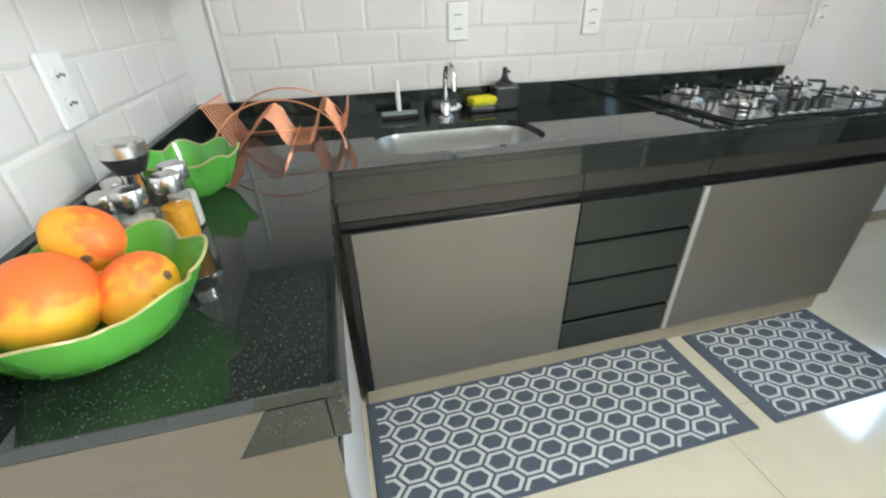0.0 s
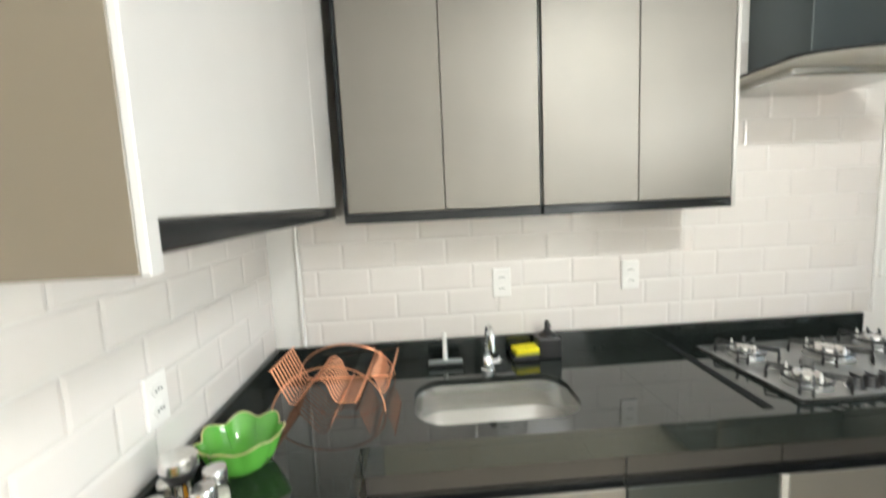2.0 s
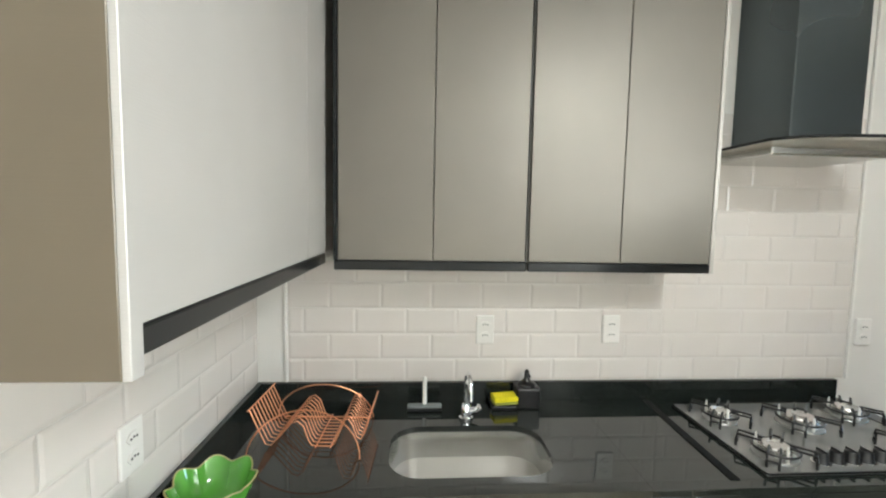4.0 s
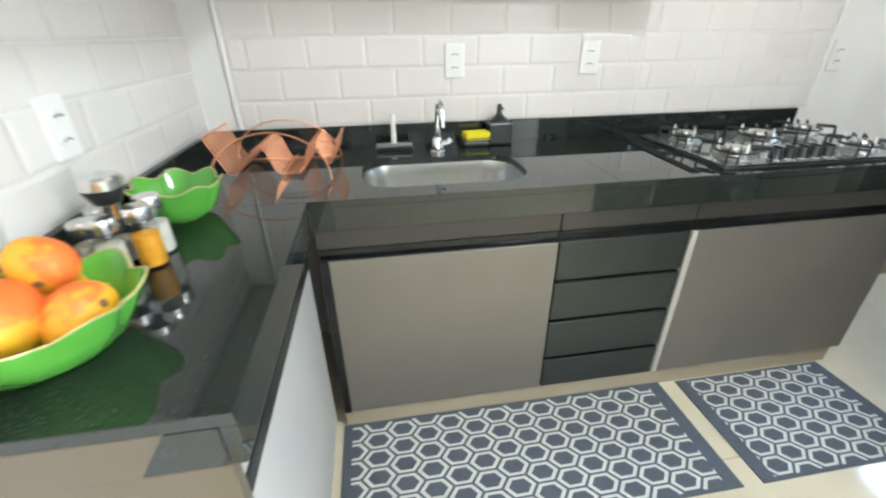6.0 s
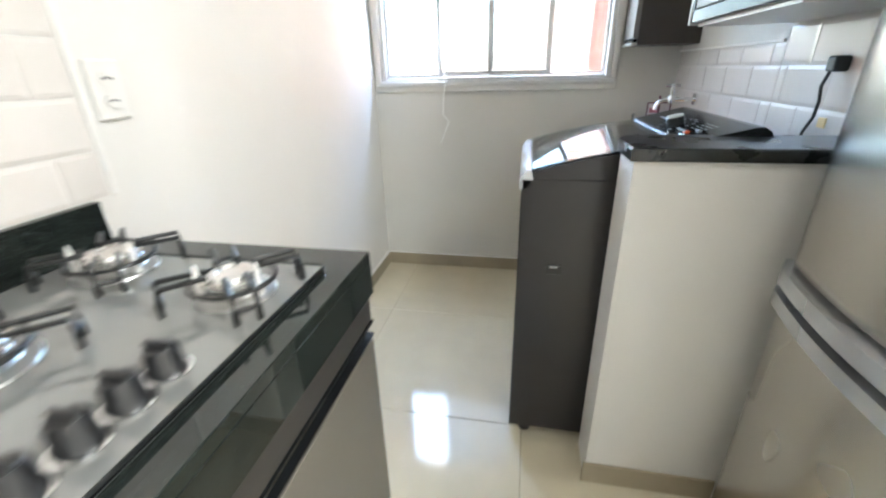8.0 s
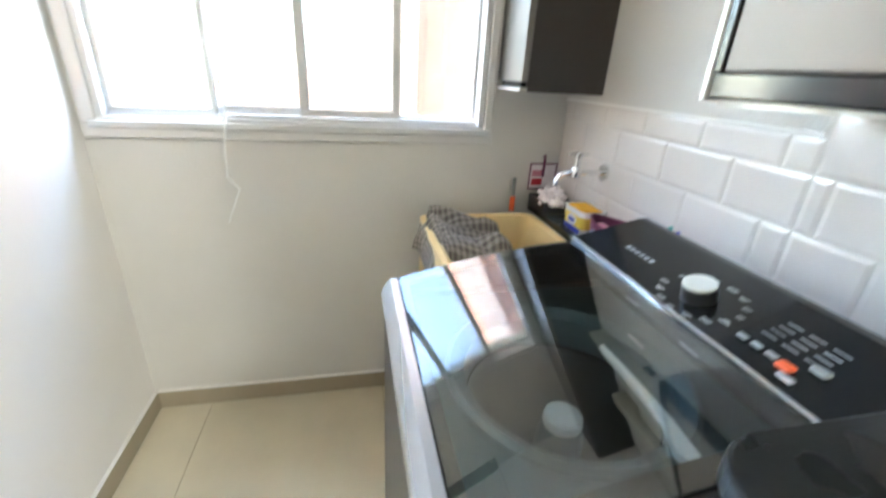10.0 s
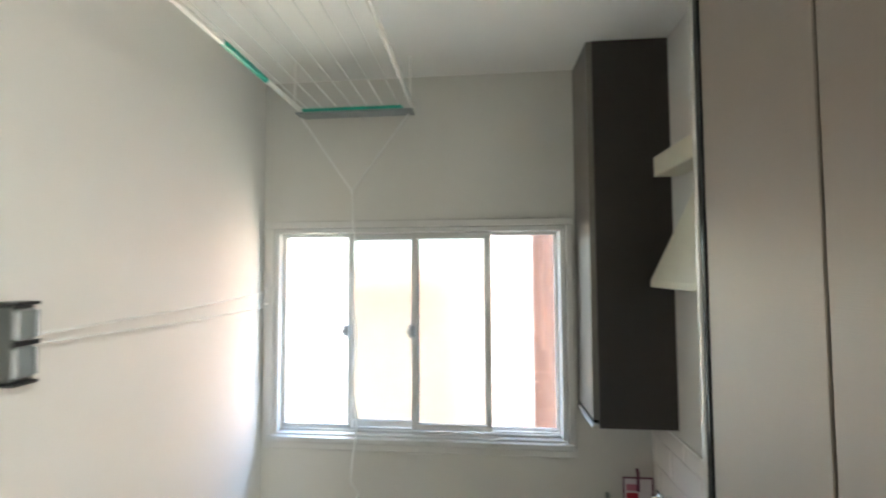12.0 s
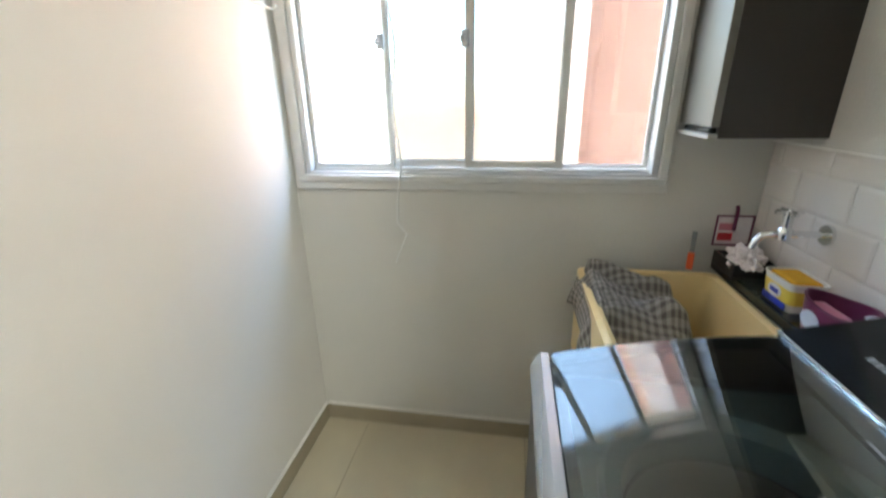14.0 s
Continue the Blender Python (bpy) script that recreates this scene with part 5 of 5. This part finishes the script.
cb = tub("peg_basket", (3.535, -1.544, LZ), 0.115, 0.066, 0.112, BLUE_CLEAR, "pale blue basket full of coloured clothes pegs", "basket", None, 0.007)
rnd = random.Random(7)
for k in range(22):
    m = part("clothes_peg", box(-0.032, 0.032, -0.005, 0.005, -0.004, 0.004, 0.001), (RED, TEAL, PURPLE, BLUE_LABEL, PINK, RED)[k % 6], cb)
    m.matrix_basis = pose(rnd.uniform(-0.05, 0.05), rnd.uniform(-0.03, 0.03), 0.08 + 0.05 * rnd.random(), rnd.uniform(-40, 40), rnd.uniform(-40, 40), rnd.uniform(0, 180))

loop = [(0.06 * math.cos(k * 0.55) * (1 - 0.012 * k), 0.036 * math.sin(k * 0.55 + 0.4), 0.108 + 0.010 * math.sin(k * 1.7)) for k in range(26)]
part("teal_cord", tube(bmesh.new(), loop, 0.0028, 6), TEAL, cb, "coil of teal cord", smooth=True)
# framed card and brush by the window wall
card = thing("wall_card", (XW - 0.001, -1.553, 0.922), "small red and white card on the wall", "card")
part("board", box(-0.006, -0.0005, -0.055, 0.055, 0.0, 0.10, 0.001), PAPER, card)
part("border", frame_rect(-0.058, 0.058, -0.003, 0.103, 0.006, -0.008, -0.0062, 0.0), PURPLE, card)
part("red_print", box(-0.0072, -0.0064, 0.0, 0.045, 0.015, 0.042), RED, card)
part("pink_print", box(-0.0072, -0.0064, 0.005, 0.045, 0.05, 0.075), PINK, card)
part("hook", tube(bmesh.new(), [(-0.008, 0.0, 0.05), (-0.01, 0.0, 0.12), (-0.01, 0.004, 0.135)], 0.006, 8), PURPLE, card, "purple peg clipped on top")
brush = thing("scrubbing_brush", (4.205, -1.42, 0.846), "narrow brush with orange grip standing in the corner", "brush")
part("grip", tube(bmesh.new(), [(0, 0, 0.0), (0.012, -0.004, 0.055)], 0.011, 8), ORANGE, brush, "orange grip", smooth=True)
part("stem", tube(bmesh.new(), [(0.012, -0.004, 0.056), (0.028, -0.01, 0.125)], 0.008, 8), GREY_PLASTIC, brush, smooth=True)

# ---- laundry cabinets ----


def laundry_cabinet(name, x0, x1, y1, z0, splits, label, rail=0.035):
    u = thing(name, (x0, y1, z0), label, "cabinet", "laundry wall cabinets")
    w, d, h = x1 - x0, y1 - YS, H - z0 - 0.003
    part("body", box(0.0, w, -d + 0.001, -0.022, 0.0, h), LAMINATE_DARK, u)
    part("bottom_rail", box(0.0, w, -0.0215, 0.0, 0.0, rail, 0.003), BLACK_RAIL, u, "black aluminium bottom rail")
    part("stile", box(w - 0.014, w, -0.0215, 0.002, rail + 0.0005, h, 0.002), BLACK_RAIL, u, "black upright rail")
    part("outer_edge", box(w + 0.0005, w + 0.012, -0.026, 0.004, -0.004, h, 0.002), LAMINATE_EDGE, u, "pale upright edge")
    part("underside", box(0.0, w, -d + 0.001, -0.022, -0.008, -0.0005), LAMINATE_EDGE, u, "pale underside")
    xs = [0.001] + splits + [w - 0.015]
    for a, b in zip(xs, xs[1:]):
        part("door", box(a + 0.002, b - 0.002, -0.021, -0.001, rail + 0.002, h - 0.003, 0.0015), LAMINATE_BROWN, u)
    return u


laundry_cabinet("laundry_cabinet", 2.79, 3.312, -1.340, 1.316, [0.257], "taupe satin wall cabinet in a black frame")
narrow = thing("narrow_cabinet", (4.036, -1.332, 1.289), "tall narrow dark brown wall cabinet beside the window", "cabinet", "laundry wall cabinets")
h = H - 1.289 - 0.003
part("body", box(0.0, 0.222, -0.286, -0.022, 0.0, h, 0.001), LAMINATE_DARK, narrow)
part("door", box(0.0, 0.222, -0.0215, 0.0, 0.03, h - 0.002, 0.0015), LAMINATE, narrow, "taupe door lit by the window")
part("grip", box(0.015, 0.19, -0.0215, -0.004, 0.012, 0.0275, 0.002), BLACK_RAIL, narrow, "dark finger slot")
part("bottom_lip", box(0.0, 0.222, -0.0215, 0.004, 0.0, 0.0115, 0.002), LAMINATE_EDGE, narrow, "pale lower lip")

# white flue cover and box between the cabinets
flue = thing("extractor_hood", (3.725, YS, 1.783), "plain white sloping extractor hood on the wall", "hood")
bm = bmesh.new()
p0 = [(-0.3, 0.001), (0.275, 0.001), (0.275, 0.095), (-0.3, 0.095)]
p1 = [(-0.16, 0.001), (0.10, 0.001), (0.10, 0.035), (-0.16, 0.035)]
vs = [[bm.verts.new((x, y, z)) for x, y in p] for p, z in ((p0, 0.0), (p0, 0.022), (p1, 0.29))]
for a, b in zip(vs, vs[1:]):
    for k in range(4):
        bm.faces.new((a[k], a[(k + 1) % 4], b[(k + 1) % 4], b[k]))
bm.faces.new(vs[0])
bm.faces.new(vs[-1])
part("cone", bm, HOOD_CREAM, flue)
part("top_box", box(-0.36, 0.25, 0.001, 0.085, 0.372, 0.44, 0.003), HOOD_CREAM, flue)
part("duct", box(-0.15, 0.09, 0.001, 0.034, 0.2905, 0.3715), HOOD_CREAM, flue)
part("vent_slot", box(-0.16, -0.03, 0.036, 0.05, 0.357, 0.3715, 0.001), BLACK_PLASTIC, flue, "dark slot")
part("under_box", box(-0.27, -0.02, 0.001, 0.035, -0.052, -0.0005, 0.002), HOOD_CREAM, flue, "cream box under the hood")
part("lower_bracket", box(-0.275, -0.015, 0.001, 0.038, -0.060, -0.0525, 0.001), BLACK_PLASTIC, flue, "thin black bracket")

# plug and cable on the tiles
plug = thing("power_plug", (3.035, YS + T, 1.20), "black plug and cable on the tiled wall", "cable")
part("plug_body", box(-0.018, 0.018, 0.0005, 0.035, -0.018, 0.018, 0.006, 2), BLACK_PLASTIC, plug)
pts = [(0.0, 0.03, -0.015), (0.006, 0.036, -0.05), (0.006, 0.03, -0.085), (0.03, 0.018, -0.125), (0.065, 0.012, -0.165), (0.08, 0.01, -0.21), (0.082, 0.008, -0.30)]
part("cable", tube(bmesh.new(), pts, 0.004, 8), BLACK_PLASTIC, plug, smooth=True)
part("cable_clip", box(0.0, 0.03, 0.002, 0.006, -0.15, -0.125, 0.001), CREAM_TANK, plug, "yellowed tape")

# ---- retractable line and its cords ----
reel = thing("clothesline_reel", (3.272, -0.001, 1.708), "grey wall-mounted retractable clothesline reel", "clothesline")
part("case", box(-0.021, 0.021, -0.044, -0.0005, -0.074, 0.074, 0.005, 2), REEL_GREY, reel)
for z0, z1 in ((-0.068, -0.006), (0.006, 0.068)):
    cover = part("front_cover", box(-0.017, 0.017, -0.053, -0.0445, z0, z1, 0.003), GREY_PLASTIC, reel, "grey ribbed cover")
    for x in (-0.019, 0.019):
        part("clip", box(x - 0.002, x + 0.002, -0.056, -0.0445, z0 + 0.004, z1 - 0.004, 0.001), SILVER_PLASTIC, cover, "silver edge clip")
for z in (-0.0815, 0.0745):
    part("end_cap", box(-0.024, 0.024, -0.055, -0.0005, z, z + 0.007, 0.002), BLACK_PLASTIC, reel, "black end cap")
part("slot", box(-0.022, 0.028, -0.050, -0.0445, -0.005, 0.005), BLACK_PLASTIC, reel)
for z0, z1 in ((0.012, 0.045), (-0.006, -0.02)):
    part("line", tube(bmesh.new(), [(0.02, -0.036, z0), (0.5, -0.032, (z0 + z1) / 2 - 0.006), (0.95, -0.025, z1)], 0.0034, 5), CORD, reel)
hooks = thing("line_hooks", (XW - 0.002, -0.025, 1.72), "small white hooks holding the clothesline", "hook")
part("plate", box(-0.006, -0.0005, -0.014, 0.018, -0.05, 0.075, 0.002), WHITE_PLASTIC, hooks)
for z in (0.045, -0.02):
    part("hook", box(-0.03, -0.0065, -0.006, 0.006, z - 0.005, z + 0.005, 0.002), WHITE_PLASTIC, hooks)

# ---- ceiling clothes rack ----
dryer = thing("ceiling_clothes_rack", (3.5, -0.45, H), "white ceiling clothes airer with green end rods", "clothes rack")
RZ = -0.175
X0, X1 = -0.75, 0.64
for y in (-0.23, 0.235):
    part("side_rod", tube(bmesh.new(), [(X0, y, RZ), (X1, y, RZ)], 0.009, 8), WHITE_PLASTIC, dryer, smooth=True)
part("green_sleeve", tube(bmesh.new(), [(0.12, 0.235, RZ), (0.36, 0.235, RZ)], 0.0105, 8), GREEN_ROD, dryer, "green sleeve", smooth=True)
for x, z in ((X1, RZ - 0.005), (X1 - 0.03, RZ - 0.012)):
    part("end_rod", tube(bmesh.new(), [(x, -0.19, z), (x, 0.215, z)], 0.0085, 8), GREEN_ROD, dryer, "green end rod", smooth=True)
part("end_rod", tube(bmesh.new(), [(X0, -0.215, RZ), (X0, 0.245, RZ)], 0.0085, 8), GREEN_ROD, dryer, "green end rod", smooth=True)
part("end_holder", box(X1 - 0.045, X1 + 0.02, -0.235, 0.24, RZ - 0.03, RZ - 0.022, 0.002), GREY_PLASTIC, dryer)
for k in range(7):
    y = -0.175 + 0.063 * k
    part("drying_line", tube(bmesh.new(), [(X0, y, RZ + 0.004), (0, y, RZ - 0.002), (X1, y, RZ + 0.002)], 0.0022, 5), CORD, dryer)
for x in (X0 + 0.1, X1 - 0.06):
    for y in (-0.23, 0.235):
        part("hanger", tube(bmesh.new(), [(x, y, RZ + 0.008), (x, y, -0.001)], 0.004, 6), WHITE_PLASTIC, dryer)
knot = (0.693, 0.036, -0.503)
for y in (-0.22, 0.24):
    part("pull_cord", tube(bmesh.new(), [(X1, y, RZ - 0.02), knot], 0.004, 5), CORD, dryer)
part("knot", lathe(bmesh.new(), [(0.0, -0.015), (0.008, -0.008), (0.008, 0.008), (0.0, 0.015)], 8), CORD, dryer).location = knot
pts = [knot] + [(0.715 + 0.003 * math.sin(k * 1.3), 0.03 + 0.010 * math.sin(k * 0.9), -0.51 - 0.05 * k) for k in range(1, 24)] + [(0.72, 0.045, -1.70), (0.715, 0.01, -1.74), (0.72, 0.06, -1.86)]
part("pull_cord", tube(bmesh.new(), pts, 0.0038, 5), CORD, dryer)

# ---- wall and floor tiles ----
tile_cache = {}


def tile_mesh(w, hgt, t, edge, mat, name):
    key = (round(w, 4), round(hgt, 4), t, edge, mat.name)
    if key not in tile_cache:
        bm = bmesh.new()
        a = [bm.verts.new((x, 0, z)) for x, z in ((0, 0), (w, 0), (w, hgt), (0, hgt))]
        m = [bm.verts.new((x, -t * 0.35, z)) for x, z in ((0, 0), (w, 0), (w, hgt), (0, hgt))]
        e = min(edge, w * 0.3)
        b = [bm.verts.new((x, -t, z)) for x, z in ((e, edge), (w - e, edge), (w - e, hgt - edge), (e, hgt - edge))]
        for k in range(4):
            j = (k + 1) % 4
            bm.faces.new((a[k], a[j], m[j], m[k]))
            bm.faces.new((m[k], m[j], b[j], b[k]))
        bm.faces.new(b)
        tile_cache[key] = mesh_of(name, bm, mat)
    return tile_cache[key]


def tile_wall(parent, place, u0, u1, z0, z1, first_u, first_z, shift):
    """Half-bond tiles 0.205 by 0.104 over a rectangle; place(u, z) gives each one's pose."""
    pu, pz, g = 0.2045, 0.1045, 0.0022
    r = math.floor((z0 - first_z) / pz)
    while first_z + r * pz < z1 - 0.004:
        a, b = max(z0, first_z + r * pz), min(z1, first_z + (r + 1) * pz)
        off = first_u + (shift if r % 2 else 0)
        c = math.floor((u0 - off) / pu)
        while off + c * pu < u1 - 0.004:
            p, q = max(u0, off + c * pu), min(u1, off + (c + 1) * pu)
            if q - p > 0.008 and b - a > 0.008:
                ob = new("tile", tile_mesh(q - p - g, b - a - g, T, 0.009, TILE_WHITE, "tile"))
                ob.parent = parent
                ob.matrix_basis = place(p + g / 2, a + g / 2)
            c += 1
        r += 1


def north(u, z):
    return pose(u, -0.0005, z)


def west(u, z):
    return pose(0.0005, u, z, 0, 0, 90)


def south(u, z):
    return pose(-u, YS + 0.0005, z, 0, 0, 180)


tile_wall(wall_north, north, 0.122, 1.67, 0.979, 1.472, 0.795, 0.9685, 0.1022)
tile_wall(wall_north, north, 1.67, 2.514, 0.979, 2.10, 0.795, 0.9685, 0.1022)
tile_wall(wall_west, west, -1.9, -0.002, 0.979, 1.455, -0.953, 0.9685, 0.1022)
tile_wall(wall_south, south, -3.32, -2.935, 0.90, 1.306, -3.282, 0.883, 0.1022)
tile_wall(wall_south, south, -4.258, -3.32, 0.867, 1.26, -3.282, 0.883, 0.1022)

floor_ob = bpy.data.objects["floor"]
PX = 0.71
for i in range(-6, 2):
    for j in range(-5, 1):
        x0, y0 = 3.67 + i * PX, -0.205 + j * PX
        a, b = max(x0, 0.001), min(x0 + PX, XW - 0.001)
        c, d = max(y0, -3.199), min(y0 + PX, -0.001)
        if b - a < 0.02 or d - c < 0.02:
            continue
        ob = new("floor_tile", tile_mesh(b - a - 0.002, d - c - 0.002, 0.006, 0.0012, FLOOR_TILE, "floor_tile"))
        ob.parent = floor_ob
        ob.matrix_basis = pose(a + 0.001, c + 0.001, -0.006, -90)
